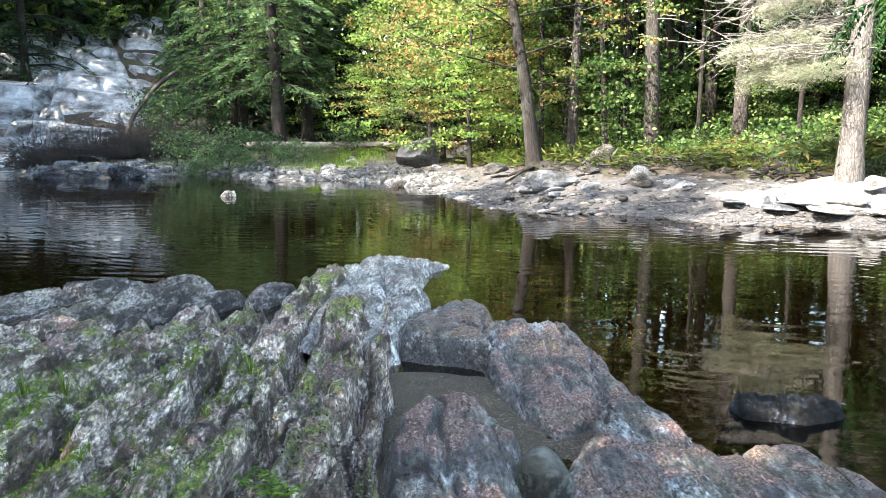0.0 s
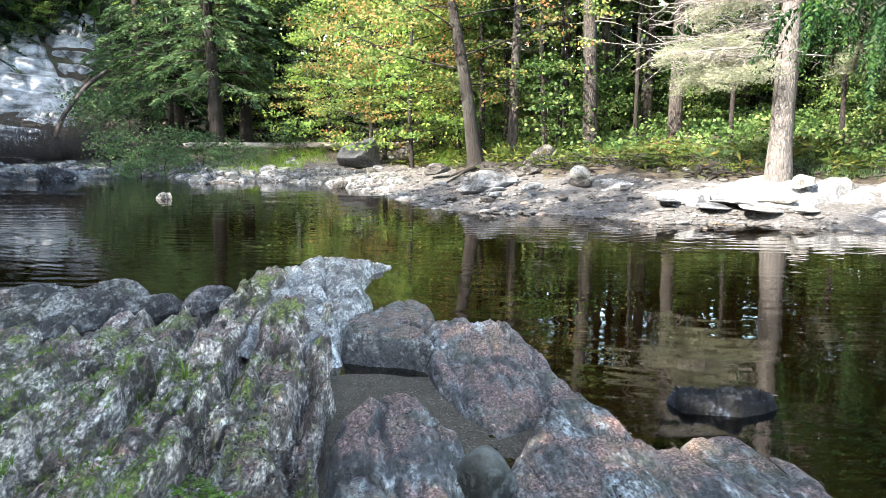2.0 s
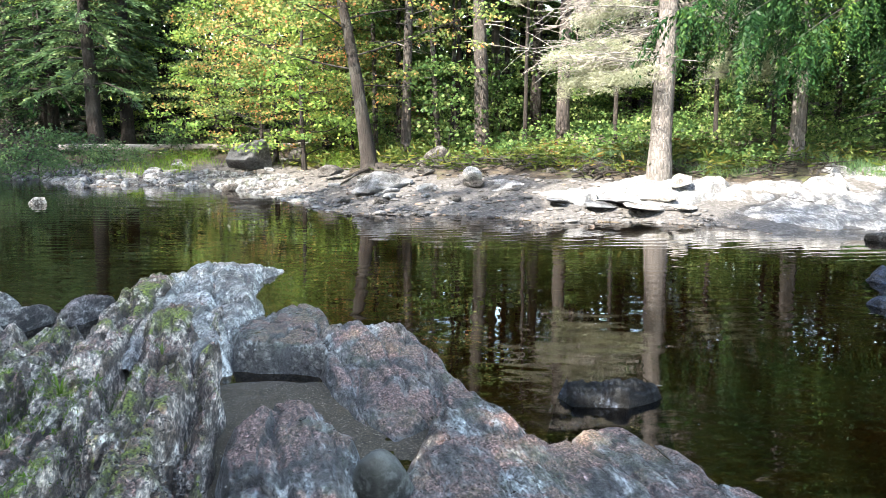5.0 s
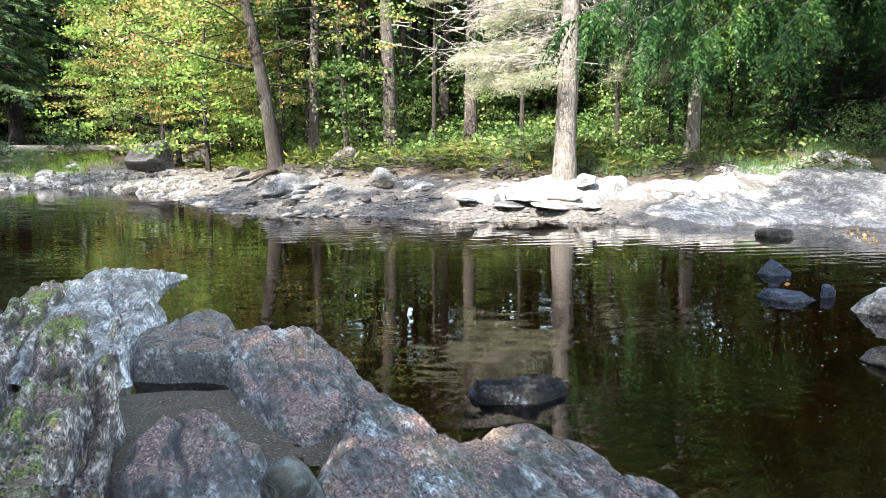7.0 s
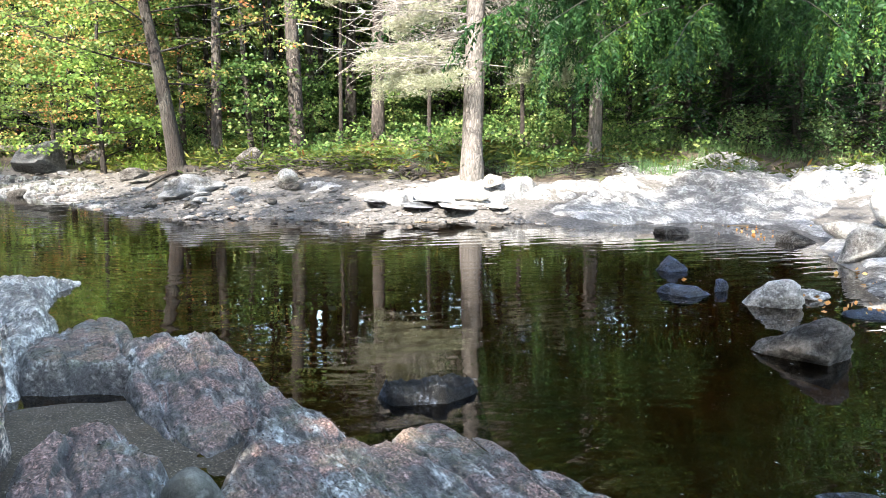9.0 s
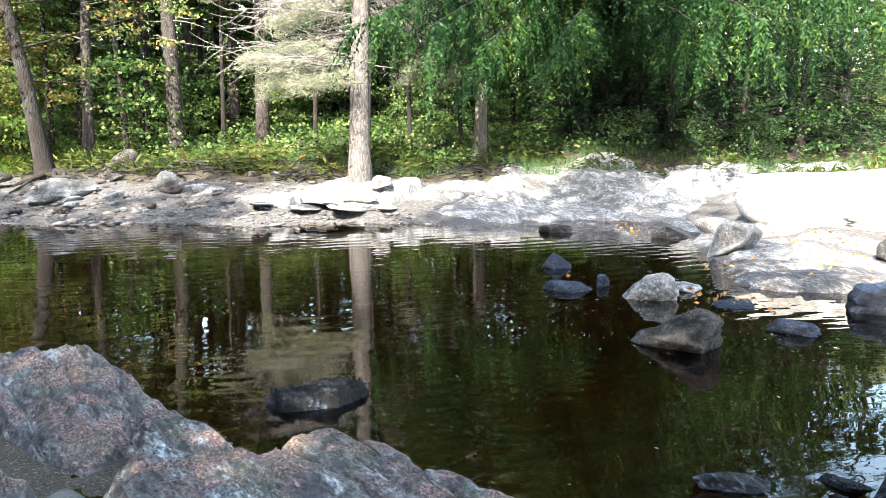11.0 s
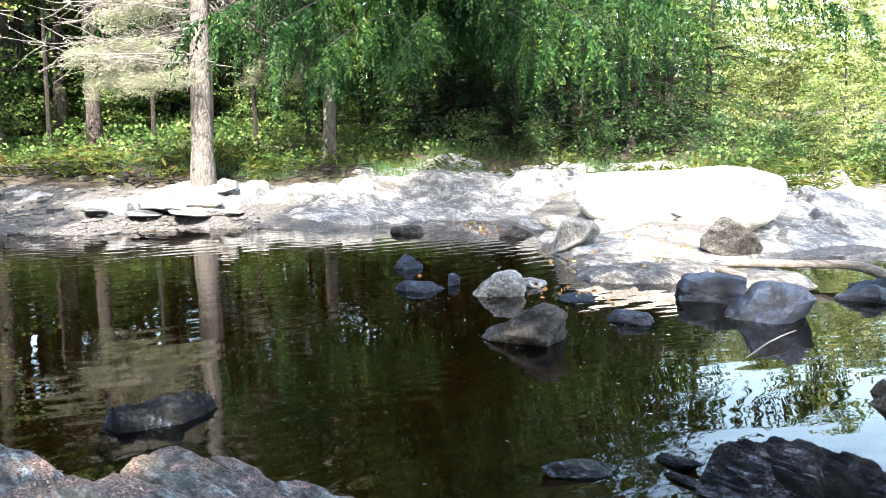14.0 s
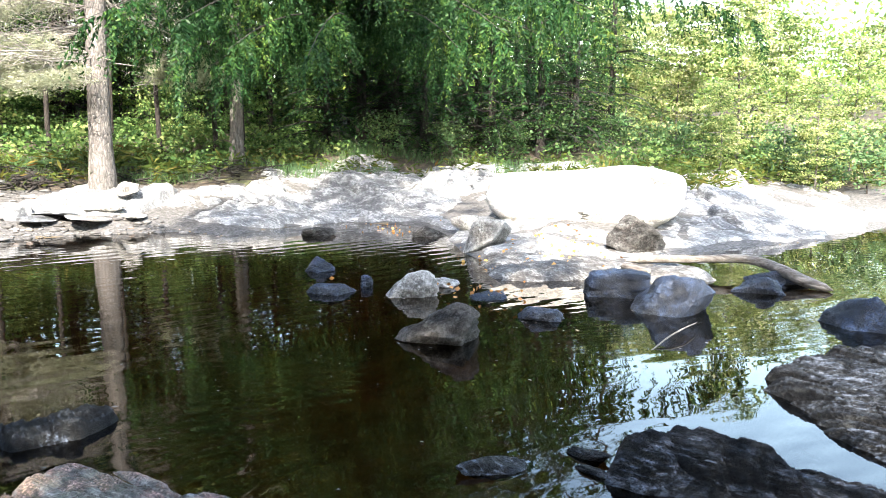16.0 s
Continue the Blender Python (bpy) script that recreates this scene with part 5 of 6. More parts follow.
dead_boughs(big, 2.4, 4.2, toward(27.8 - 90), 26, 2.6, 8)
dead_boughs(big, 3.2, 4.6, toward(27.8 + 90), 12, 1.8, 10)
dead_boughs(second, 2.4, 4.2, toward(36.6 - 85), 14, 2.2, 9)


def overhanging_hemlock(az, dist, seed, count, low, rise, spread, reach, label, stem=0.14, sway=0.0):
    """A hemlock whose long boughs hang out over the shelf towards the pool, with hanging side sprays."""
    rng = np.random.default_rng(seed)
    tree = new("hemlock_tree")
    me, path = trunk_mesh("trunk", 17, stem, m_darkbark, rng)
    part("trunk", me, tree)
    for i in range(count):
        z = low + rise * (i / count) ** 1.3
        a = radians(270 - az + sway + rng.uniform(-spread, spread))
        L = (reach if i < 0.75 * count else 0.8 * reach) * (0.55 + 0.45 * rng.random())
        s = np.linspace(0, 1, 9)
        b = at_height(path, z)
        q = b + np.stack([np.cos(a) * L * s, np.sin(a) * L * s, 0.22 * L * s - 0.36 * L * s**2], 1)
        bough = part("bough", mesh("bough", *tube(q, np.linspace(0.03, 0.006, 9), 5), m_darkbark), tree)
        pts, ways, sizes = [], [], []
        for _ in range(int(L * 9)):
            t = 0.15 + 0.85 * rng.random()
            c = np.array([np.interp(t, s, q[:, k]) for k in range(3)])
            side = rng.choice((-1, 1)) * (0.2 + 0.6 * rng.random()) * (1.15 - 0.6 * t)
            e = c + np.array([-np.sin(a) * side + 0.3 * np.cos(a), np.cos(a) * side + 0.3 * np.sin(a), -0.45 - 0.75 * rng.random()])
            m = 60
            w = rng.random(m)
            line = (e - c) / np.linalg.norm(e - c)
            across = np.cross(line, rng.standard_normal(3))
            across /= np.linalg.norm(across) + 1e-9
            hand = rng.choice((-1.0, 1.0), m)[:, None]
            pts.append(c + (e - c) * w[:, None] - np.array([0, 0, 0.18]) * (w**2)[:, None] + rng.standard_normal((m, 3)) * 0.012)
            ways.append(line * 0.8 + across * hand + rng.standard_normal((m, 3)) * 0.25 + (0, 0, -0.35))
            sizes.append((0.06 + 0.08 * rng.random(m)) * (1.15 - 0.55 * w))
        v, f = leaves(np.concatenate(pts), np.concatenate(ways), np.concatenate(sizes), 0.34, rng)
        part("needles", mesh("needles", v, f, m_bough), bough)["kind"] = "stuff"
    return put(tagged(tree, label, "tree"), az, dist)


overhanging_hemlock(45.5, 21.5, 77, 40, 2.5, 4.6, 42, 10.5, "hemlock with long drooping boughs hanging over the shore", 0.14, 12)
overhanging_hemlock(37.0, 19.4, 78, 12, 3.0, 3.5, 34, 5.6, "slim hemlock with green boughs drooping past a pine trunk", 0.06, -38)
overhanging_hemlock(47.0, 22.5, 79, 24, 3.4, 7.0, 70, 4.4, "hemlock with shaded boughs closing the dark wood")

# crowns behind and between
hem = put(conifer(121, 17, 0.2, 3.6, 0.8, dense=0.85), 45.0, 24.5)
hem2 = put(conifer(122, 16, 0.18, 3.2, 0.6, dense=0.85), 56.0, 25.0, 0, 0.55)
for az, d, turn, s in ((50, 27, 40, 0.9), (60, 27, 90, 0.6), (40, 27, 200, 1.0), (48, 21.5, 10, 0.5), (62.5, 24, 300, 0.42), (-18.5, 44, 60, 1.0),
                       (-15, 33, 150, 0.9), (-26, 50, 10, 1.1), (-30, 51, 80, 1.1), (-22, 50, 200, 1.2), (-6, 34, 240, 0.9), (31, 29, 320, 1.0),
                       (23, 31, 77, 1.05), (3, 31, 57, 1.05), (-34, 50, 20, 1.2), (-28, 45, 130, 1.1), (-31.5, 45, 250, 1.1), (54, 22.5, 33, 0.6), (50, 21, 71, 0.6), (57.5, 22, 131, 0.55), (47, 23, 171, 0.75), (53, 25, 211, 0.6), (60.5, 22, 251, 0.42), (43, 21.5, 291, 0.5), (61, 20.5, 15, 0.5), (63.5, 22.5, 95, 0.5), (58.5, 20, 155, 0.5), (55, 20.5, 275, 0.5), (28, 32, 160, 1.1), (36, 31, 215, 1.1), (7, 34, 265, 1.1)):
    more(hem if int(turn) % 20 else hem2, az, d, turn, s)
oak = put(broadleaf(131, 8, 0.07, 2.6, 0.4, 10500, m_maple, m_darkbark, size=0.10), 2.0, 22.5)
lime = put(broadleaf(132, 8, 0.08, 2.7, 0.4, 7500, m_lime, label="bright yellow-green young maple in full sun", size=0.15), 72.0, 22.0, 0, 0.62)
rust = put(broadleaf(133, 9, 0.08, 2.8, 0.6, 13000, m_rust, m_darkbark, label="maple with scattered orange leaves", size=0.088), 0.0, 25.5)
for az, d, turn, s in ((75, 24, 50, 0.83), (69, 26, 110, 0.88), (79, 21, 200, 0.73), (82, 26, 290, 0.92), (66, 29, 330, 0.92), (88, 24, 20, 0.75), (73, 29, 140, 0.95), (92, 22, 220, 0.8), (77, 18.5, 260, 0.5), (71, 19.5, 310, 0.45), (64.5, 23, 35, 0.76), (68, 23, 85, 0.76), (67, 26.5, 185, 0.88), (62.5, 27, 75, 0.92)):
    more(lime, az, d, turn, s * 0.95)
for az, d, turn, s in ((-4, 28, 40, 1.0), (5, 25, 100, 0.9), (9, 26, 160, 1.0), (13, 28, 220, 0.95), (17, 30, 280, 1.0), (21, 29, 340, 0.9),
                       (25, 29, 60, 0.9), (29, 26, 120, 0.7), (33, 28, 180, 0.8), (38, 27, 240, 0.8), (43, 25, 300, 0.6), (-23, 49, 85, 0.7), (-8, 33, 145, 0.8)):
    more(oak, az, d, turn, s)
for az, d, turn, s in ((-3, 30, 70, 1.0), (5.6, 25.5, 190, 0.8), (8, 28, 250, 1.0), (-12, 36, 310, 1.0), (5.5, 23.5, 20, 0.8), (-1, 26, 120, 0.85)):
    more(rust, az, d, turn, s)
high = put(broadleaf(135, 13, 0.12, 3.6, 4.5, 9000, m_sap, m_darkbark, label="tall maple with a sunlit yellow-green crown", size=0.14), 22.0, 25.5)
for az, d, turn, s in ((30, 26, 60, 0.95), (14, 26, 120, 1.0), (36, 25, 190, 0.9), (6, 27, 250, 1.0), (26, 30, 310, 1.1), (18, 29, 20, 1.1), (9.0, 23.5, 45, 0.80), (11.4, 24.5, 135, 0.85), (3.5, 26.0, 225, 0.85), (16.8, 24.0, 275, 0.85), (39.0, 24.5, 15, 0.78), (42.5, 24.0, 95, 0.72), (47.5, 26.0, 185, 0.8), (7.2, 22.5, 305, 0.72), (13.2, 23.0, 165, 0.75)):
    more(high, az, d, turn, s)
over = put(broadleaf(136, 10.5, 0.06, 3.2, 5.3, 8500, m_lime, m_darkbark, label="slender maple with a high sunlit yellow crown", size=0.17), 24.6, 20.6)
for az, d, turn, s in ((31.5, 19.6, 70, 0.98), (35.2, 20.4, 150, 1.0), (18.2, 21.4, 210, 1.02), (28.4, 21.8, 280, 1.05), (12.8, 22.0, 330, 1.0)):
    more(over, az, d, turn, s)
sap = put(broadleaf(134, 2.6, 0.02, 1.3, 0.2, 1500, m_sap, m_darkbark, "sapling with broad sunlit leaves under the pines", size=0.11), 12.5, 20.5)
for k in range(32):
    rng_p = np.random.default_rng(900 + k)
    az_p, d_p = (7 + 36 * rng_p.random(), 22.5 + 7 * rng_p.random())
    tagged(more(sap, az_p, d_p, 360 * rng_p.random(), 0.45 + 0.6 * rng_p.random()), group="saplings")

# hemlocks added out of view, behind and left, to shade near rocks and pool
shade = conifer(123, 17, 0.2, 3.8, 1.0, 0.55, 1.9, label="tall hemlock added out of view to cast shade")
shade.matrix_world = pose(-9, 5, land_at(-9, 5))
for x, y, turn, s in ((-12, 8, 60, 0.9), (-7, 0, 110, 1.0), (-5, -4, 170, 0.95), (-2.5, -7, 220, 0.95), (-12, 1, 250, 1.05), (-9, -6, 310, 1.05), (-5, -10, 40, 1.1), (-13, -4, 200, 1.2), (-9, -11, 255, 1.2), (-17, 2, 15, 1.2),
                      (-10.5, 3, 35, 0.95), (-8, -3, 75, 1.3), (-16, 8.5, 20, 0.95), (-17.2, 12.0, 70, 1.25), (-18.5, 15.5, 130, 1.3), (-19.5, 18.5, 190, 1.2), (-20.5, 22, 95, 1.05), (-21.5, 25, 45, 1.1), (-22.5, 28, 100, 1.1),
                      (-24, 31, 160, 1.1), (-25, 34, 205, 1.2), (-27, 37, 265, 1.2), (-22, 14, 35, 1.2), (-24, 19, 85, 1.2), (-25.5, 24, 125, 1.2), (-27, 29, 165, 1.3), (-29, 34, 215, 1.3), (-31, 40, 245, 1.3), (-14.5, 5, 300, 1.1), (-11.3, -1.2, 185, 1.05)):
    copy_thing(shade, pose(x, y, land_at(x, y), 0, 0, turn) @ Matrix.Scale(s, 4))


# Two more added unseen, placed so their crowns dapple the rock shelf.
tall = conifer(124, 19, 0.2, 2.7, 9.0, 0.5, 1.8, label="bare-stemmed tall hemlock added unseen to dapple the shelf")
tall.matrix_world = pose(0.6, -4.6, land_at(0.6, -4.6))
copy_thing(tall, pose(-3.7, -0.9, land_at(-3.7, -0.9), 0, 0, 80) @ Matrix.Scale(1.25, 4))


def far_woods():
    rng = np.random.default_rng(7)
    n = 120000
    deg = -50 + 165 * rng.random(n)
    d = 33 + 27 * rng.random(n) + 15 * sm(-14, -19, deg)
    top = 25 + 6 * vnoise(deg * 0.25, d * 0.2, 0, 4) - 24.0 * sm(57, 65, deg)
    az = np.radians(deg)
    x, y = d * np.sin(az), d * np.cos(az)
    z = np.where(deg > 64, np.minimum(land(x, y), 3.0), land(x, y)) + np.maximum(top, 1.0) * rng.random(n) ** np.where(deg > 54, 1.05, 1.5)
    ok = (z < 9) | (vnoise(x * 0.2, y * 0.2, z * 0.22, 12) > 0.57 - 0.3 * sm(-3, -9, deg))
    x, y, z, deg = x[ok], y[ok], z[ok], deg[ok]
    n = len(x)
    p = np.stack([x, y, z], 1)
    v, f = leaves(p, rng.standard_normal((n, 3)) + (0, 0, -0.6), (0.4 + 0.5 * rng.random(n)) * (1 + 1.4 * sm(6, 13, z)) * (1 - 0.6 * sm(58, 62, deg)), 0.5, rng)
    me = mesh("far_woods", v, f, m_wood_shade)
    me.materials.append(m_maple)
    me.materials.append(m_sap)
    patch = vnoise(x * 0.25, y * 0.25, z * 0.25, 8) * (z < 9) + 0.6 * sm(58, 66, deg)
    # Lighter leaves in patches above 8.5 m stand for the sunlit canopy.
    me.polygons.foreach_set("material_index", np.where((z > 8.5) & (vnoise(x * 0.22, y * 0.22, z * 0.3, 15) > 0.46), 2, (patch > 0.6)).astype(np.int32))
    return tagged(new("far_woods", me), "dense woods closing the view, shade put into the dark green", "woods", kind="stuff")


far_woods()


def undergrowth(name, label, count, inner, outer, tall, mat, seed, size, ratio, per=55):
    """Low leafy growth in a belt that follows the far bank."""
    rng = np.random.default_rng(seed)
    az, d = np.radians(-32 + 128 * rng.random(count * 4)), 14 + 16 * rng.random(count * 4)
    x, y = d * np.sin(az), d * np.cos(az)
    sd = shore_distance(x, y)
    ok = (rng.random(len(x)) < 1 - 0.85 * sm(38, 44, np.degrees(az)) * sm(67, 64, np.degrees(az))) & (sd > inner) & (sd < outer) & ((x > 1.0) | (rng.random(len(x)) < 0.35)) & (y > 3)
    x, y = x[ok][:count], y[ok][:count]
    z = land(x, y)
    n = len(x)
    h = tall * (0.4 + 0.6 * rng.random(n))
    k = np.repeat(np.arange(n), per)
    up = rng.random(n * per)
    p = np.stack([x[k] + rng.standard_normal(n * per) * 0.3, y[k] + rng.standard_normal(n * per) * 0.3, z[k] + h[k] * up], 1)
    w = rng.standard_normal((n * per, 3)) * (1, 1, 0.35) + (0, 0, 0.15)
    v, f = leaves(p, w, size * (0.6 + 0.8 * rng.random(n * per)), ratio, rng)
    return tagged(new(name, mesh(name, v, f, mat)), label, "undergrowth", kind="stuff")


undergrowth("undergrowth", "low sunlit leafy undergrowth beneath the pines", 620, 4.6, 13, 0.6, m_sap, 17, 0.105, 0.7)
undergrowth("fern_belt", "belt of yellowing ferns along the top of the bank", 480, 2.9, 5.6, 0.42, m_fern, 18, 0.20, 0.22)


# ---- small growth, litter and driftwood ----
def on_rock(height, x, y):
    """Height of a rock sheet at a place."""
    x, y = np.atleast_1d(np.asarray(x, float)), np.atleast_1d(np.asarray(y, float))
    return height(x + (fbm(x * 3, y * 3, 0, 3, 71) - 0.5) * 0.12, y + (fbm(x * 2, y * 2, 0, 3, 72) - 0.5) * 0.22)


def blade_tuft(seed, n, tall, wide, spread):
    """Arched tapering blades out of one root."""
    rng = np.random.default_rng(seed)
    vs, fs = [], []
    for i in range(n):
        a, h = rng.random() * 6.28, tall * (0.5 + 0.6 * rng.random())
        out, bend = np.array([math.cos(a), math.sin(a), 0]), spread * (0.3 + rng.random())
        root = out * 0.02 * rng.random() + np.array([0, 0, -0.01])
        side = np.array([-out[1], out[0], 0]) * wide
        s = np.linspace(0, 1, 4)[:, None]
        mid = root + s * np.array([0, 0, h]) + s**2 * out * bend - s**3 * np.array([0, 0, h * 0.35])
        w = np.array([1, 0.9, 0.6, 0.08])[:, None]
        v = np.concatenate([mid + side * w, mid - side * w])
        f = np.array([[0, 1, 5, 4], [1, 2, 6, 5], [2, 3, 7, 6]])
        vs.append(v)
        fs.append(f + 8 * i)
    return mesh("grass_tuft", np.concatenate(vs), np.concatenate(fs), m_grass)


TUFTS = [blade_tuft(20 + k, 16, 0.11, 0.0028, 0.07) for k in range(3)]
TALL = [blade_tuft(30 + k, 22, 0.30, 0.004, 0.16) for k in range(2)]
rng_g = np.random.default_rng(8)
for k in range(200):
    x, y = rng_g.uniform(-2.1, -0.55), rng_g.uniform(2.0, 4.3)
    if vnoise(x * 2.4, y * 1.5, 0, 61) < 0.56 or x > -0.35 - 0.25 * y + 0.2:
        continue
    g = tagged(new("grass_tuft", TUFTS[k % 3]), "small tuft of fresh green grass in a rock cleft", "grass", "grass tufts in the clefts")
    g.matrix_world = pose(x, y, float(on_rock(ridge_height, x, y)[0]), 0, 0, 360 * rng_g.random()) @ Matrix.Scale(0.35 + 0.5 * rng_g.random(), 4)
for x, y, s in ((-1.13, 3.55, 0.75), (-0.98, 3.75, 0.6), (-1.72, 3.35, 0.7), (-1.85, 3.25, 0.6), (-0.62, 4.4, 0.4)):
    g = tagged(new("grass_tuft", TALL[0]), "taller tuft of arching grass in a rock cleft", "grass", "grass tufts in the clefts")
    g.matrix_world = pose(x, y, float(on_rock(ridge_height, x, y)[0]), 0, 0, 90 * x) @ Matrix.Scale(s, 4)


def fern(x, y, z, size, seed):
    """A little fern: fronds of paired leaflets."""
    rng = np.random.default_rng(seed)
    plant = tagged(new("fern"), "small bright green fern growing from a rock cleft", "fern")
    plant.location = (x, y, z)
    for i in range(5):
        a = i * 1.25 + rng.random()
        out = np.array([math.cos(a), math.sin(a), 0])
        s = np.linspace(0.1, 1, 11)
        mid = out * s[:, None] * size + np.array([0, 0, 1]) * (0.75 * s - 0.5 * s**2)[:, None] * size
        side = np.array([-out[1], out[0], 0.05])
        pts, ways, sz = [], [], []
        for q, t in zip(mid, s):
            for sg in (-1, 1):
                pts.append(q)
                ways.append(side * sg + out * 0.5)
                sz.append(size * 0.34 * (1.05 - t) + 0.004)
        v, f = leaves(np.array(pts), np.array(ways), np.array(sz), 0.36, rng)
        part("frond", mesh("frond", v, f, m_grass), plant)


for x, y, s, k in ((-0.56, 2.38, 0.12, 1), (-0.66, 2.52, 0.10, 2), (-0.50, 2.30, 0.09, 3)):
    fern(x, y, float(on_rock(ridge_height, x, y)[0]), s, k)


def chips():
    """Bark flakes and small leaves caught in the clefts of the near rock."""
    rng = np.random.default_rng(9)
    n = 2000
    x, y = rng.uniform(-0.85, -0.28, n), rng.uniform(2.0, 3.25, n)
    x = np.where(rng.random(n) < 0.55, -0.36 - 0.05 * (y - 2.5) + 0.05 * rng.standard_normal(n), -0.62 - 0.05 * (y - 2.5) + 0.08 * rng.standard_normal(n))
    z = on_rock(ridge_height, x, y)
    p = np.stack([x, y, z + 0.006 + 0.01 * rng.random(n)], 1)
    v, f = leaves(p, rng.standard_normal((n, 3)) * (1, 1, 0.25), 0.008 + 0.012 * rng.random(n), 0.8, rng)
    return tagged(new("bark_chips", mesh("bark_chips", v, f, m_litter)), "dry grey-brown bark chips lying in the rock clefts", "litter", kind="stuff")


chips()


NEAR_TOPS = (ridge_height, TIP_ROCK, BACK_SLAB, TILTED_SLAB, LOW_SLAB, OUTER_SLAB, ROUND_SLAB)
REACH = ((-3.6, -0.25), (-1.0, 0.2), (-0.3, 0.4), (0.2, 1.3), (0.4, 1.7), (1.0, 2.2), (-0.3, 0.35))


def near_top(x, y):
    z = np.full(len(x), -0.5)
    for top, (x0, x1) in zip(NEAR_TOPS, REACH):
        z = np.where((x > x0) & (x < x1), np.maximum(z, on_rock(top, x, y)), z)
    return z


def scatter(name, label, mat, n, seed, size, ratio, area, patch, lift=0.25):
    """Small flat scraps lying on the near rocks, thicker in patches."""
    rng = np.random.default_rng(seed)
    (x0, x1), (y0, y1) = area
    x, y = rng.uniform(x0, x1, n * 3), y0 + (y1 - y0) * rng.random(n * 3) ** 1.5
    ok = (vnoise(x * 2.3, y * 1.4, 0, seed) + 0.4 * vnoise(x * 9, y * 6, 0, seed + 1) > patch)
    x, y = x[ok][:n], y[ok][:n]
    z = near_top(x, y)
    dry = z > 0.015
    p = np.stack([x, y, z + 0.004], 1)[dry]
    m = len(p)
    v, f = leaves(p, rng.standard_normal((m, 3)) * (1, 1, lift), size[0] + size[1] * rng.random(m) ** 2, ratio, rng)
    return tagged(new(name, mesh(name, v, f, mat)), label, "litter", kind="stuff")


scatter("needle_litter", "brown conifer needles and scraps strewn over the slabs", m_needle, 17000, 91, (0.008, 0.014), 0.18, ((-0.9, 1.9), (2.0, 6.0)), 0.62)
scatter("needle_litter", "brown conifer needles caught among the ribs of rock", m_needle, 5000, 92, (0.008, 0.014), 0.2, ((-3.4, -0.6), (2.2, 6.2)), 0.72)
scatter("rock_flakes", "pale flakes and grit lying on the near rock", m_litter, 9000, 93, (0.006, 0.016), 0.6, ((-3.2, 1.8), (2.0, 6.0)), 0.6)
scatter("moss_tufts", "fresh green moss and short grass over the lower ribs", m_grass, 9000, 95, (0.010, 0.020), 0.3, ((-2.6, -1.0), (2.1, 3.7)), 0.62, 1.6)
scatter("moss_tufts", "bright green moss and short grass in the hollows", m_grass, 12000, 94, (0.008, 0.016), 0.35, ((-2.4, -0.7), (2.0, 4.3)), 0.70, 1.6)


def water_flecks():
    """Leaf scraps and foam specks afloat on the pool."""
    rng = np.random.default_rng(19)
    n = 900
    x, y = rng.uniform(-6, 9, n), rng.uniform(2.5, 16, n)
    near = rng.random(n) < 0.45
    x, y = np.where(near, 5.4 + 1.5 * rng.standard_normal(n), x), np.where(near, 5.0 + 1.4 * rng.standard_normal(n), y)
    ok = shore_distance(x, y) < -0.1
    x, y = x[ok], y[ok]
    n = len(x)
    p = np.stack([x, y, np.full(n, 0.006)], 1)
    v, f = leaves(p, np.stack([rng.standard_normal(n), rng.standard_normal(n), np.zeros(n)], 1), 0.012 + 0.03 * rng.random(n) ** 2, 0.6, rng)
    v[:, 2] = 0.004 + 0.004 * rng.random(len(v))
    return tagged(new("floating_leaves", mesh("floating_leaves", v, f, m_litter)), "scattered leaf scraps floating on the pool", "litter", kind="stuff")


water_flecks()


def fallen_leaves():
    rng = np.random.default_rng(29)
    pts = []
    for x, y, r, n in ((5.9, 4.15, 0.2, 26), (5.3, 5.55, 0.1, 2), (8.6, 5.3, 0.5, 70), (9.4, 5.2, 0.3, 40), (8.2, 4.7, 0.4, 40), (9.9, 8.6, 0.5, 40)):
        q = np.stack([x + r * rng.standard_normal(n), y + r * rng.standard_normal(n)], 1)
        zz = np.maximum(on_rock(apron_height, q[:, 0], q[:, 1]), np.maximum(on_rock(shelf_height, q[:, 0], q[:, 1]), 0.0))
        pts.append(np.column_stack([q, np.where(np.full(n, x) < 7, np.maximum(zz, 0.085), zz) + 0.012]))
    p = np.concatenate(pts)
    n = len(p)
    v, f = leaves(p, rng.standard_normal((n, 3)) * (1, 1, 0.15), 0.03 + 0.035 * rng.random(n), 0.8, rng)
    return tagged(new("fallen_leaves", mesh("fallen_leaves", v, f, m_fallen)), "orange and tan fallen leaves on the stones", "litter", kind="stuff")


fallen_leaves()


def limb(name, points, radii, mat, label, category="driftwood", sides=10, seed=1):
    """A bare limb through a few bends, rounded off at both ends."""
    rng = np.random.default_rng(seed)
    pts = np.array(points, float)
    t = np.linspace(0, len(pts) - 1, 26)
    p = np.stack([np.interp(t, np.arange(len(pts)), pts[:, k]) for k in range(3)], 1)
    for _ in range(3):
        p[1:-1] = (p[:-2] + 2 * p[1:-1] + p[2:]) / 4
    r = np.interp(t, np.arange(len(pts)), radii)
    r[0], r[-1] = 0.15 * r[0], 0.15 * r[-1]
    v, f = tube(p, r, sides, rng, 0.05)
    return tagged(new(name, mesh(name, v, f, mat, True)), label, category)


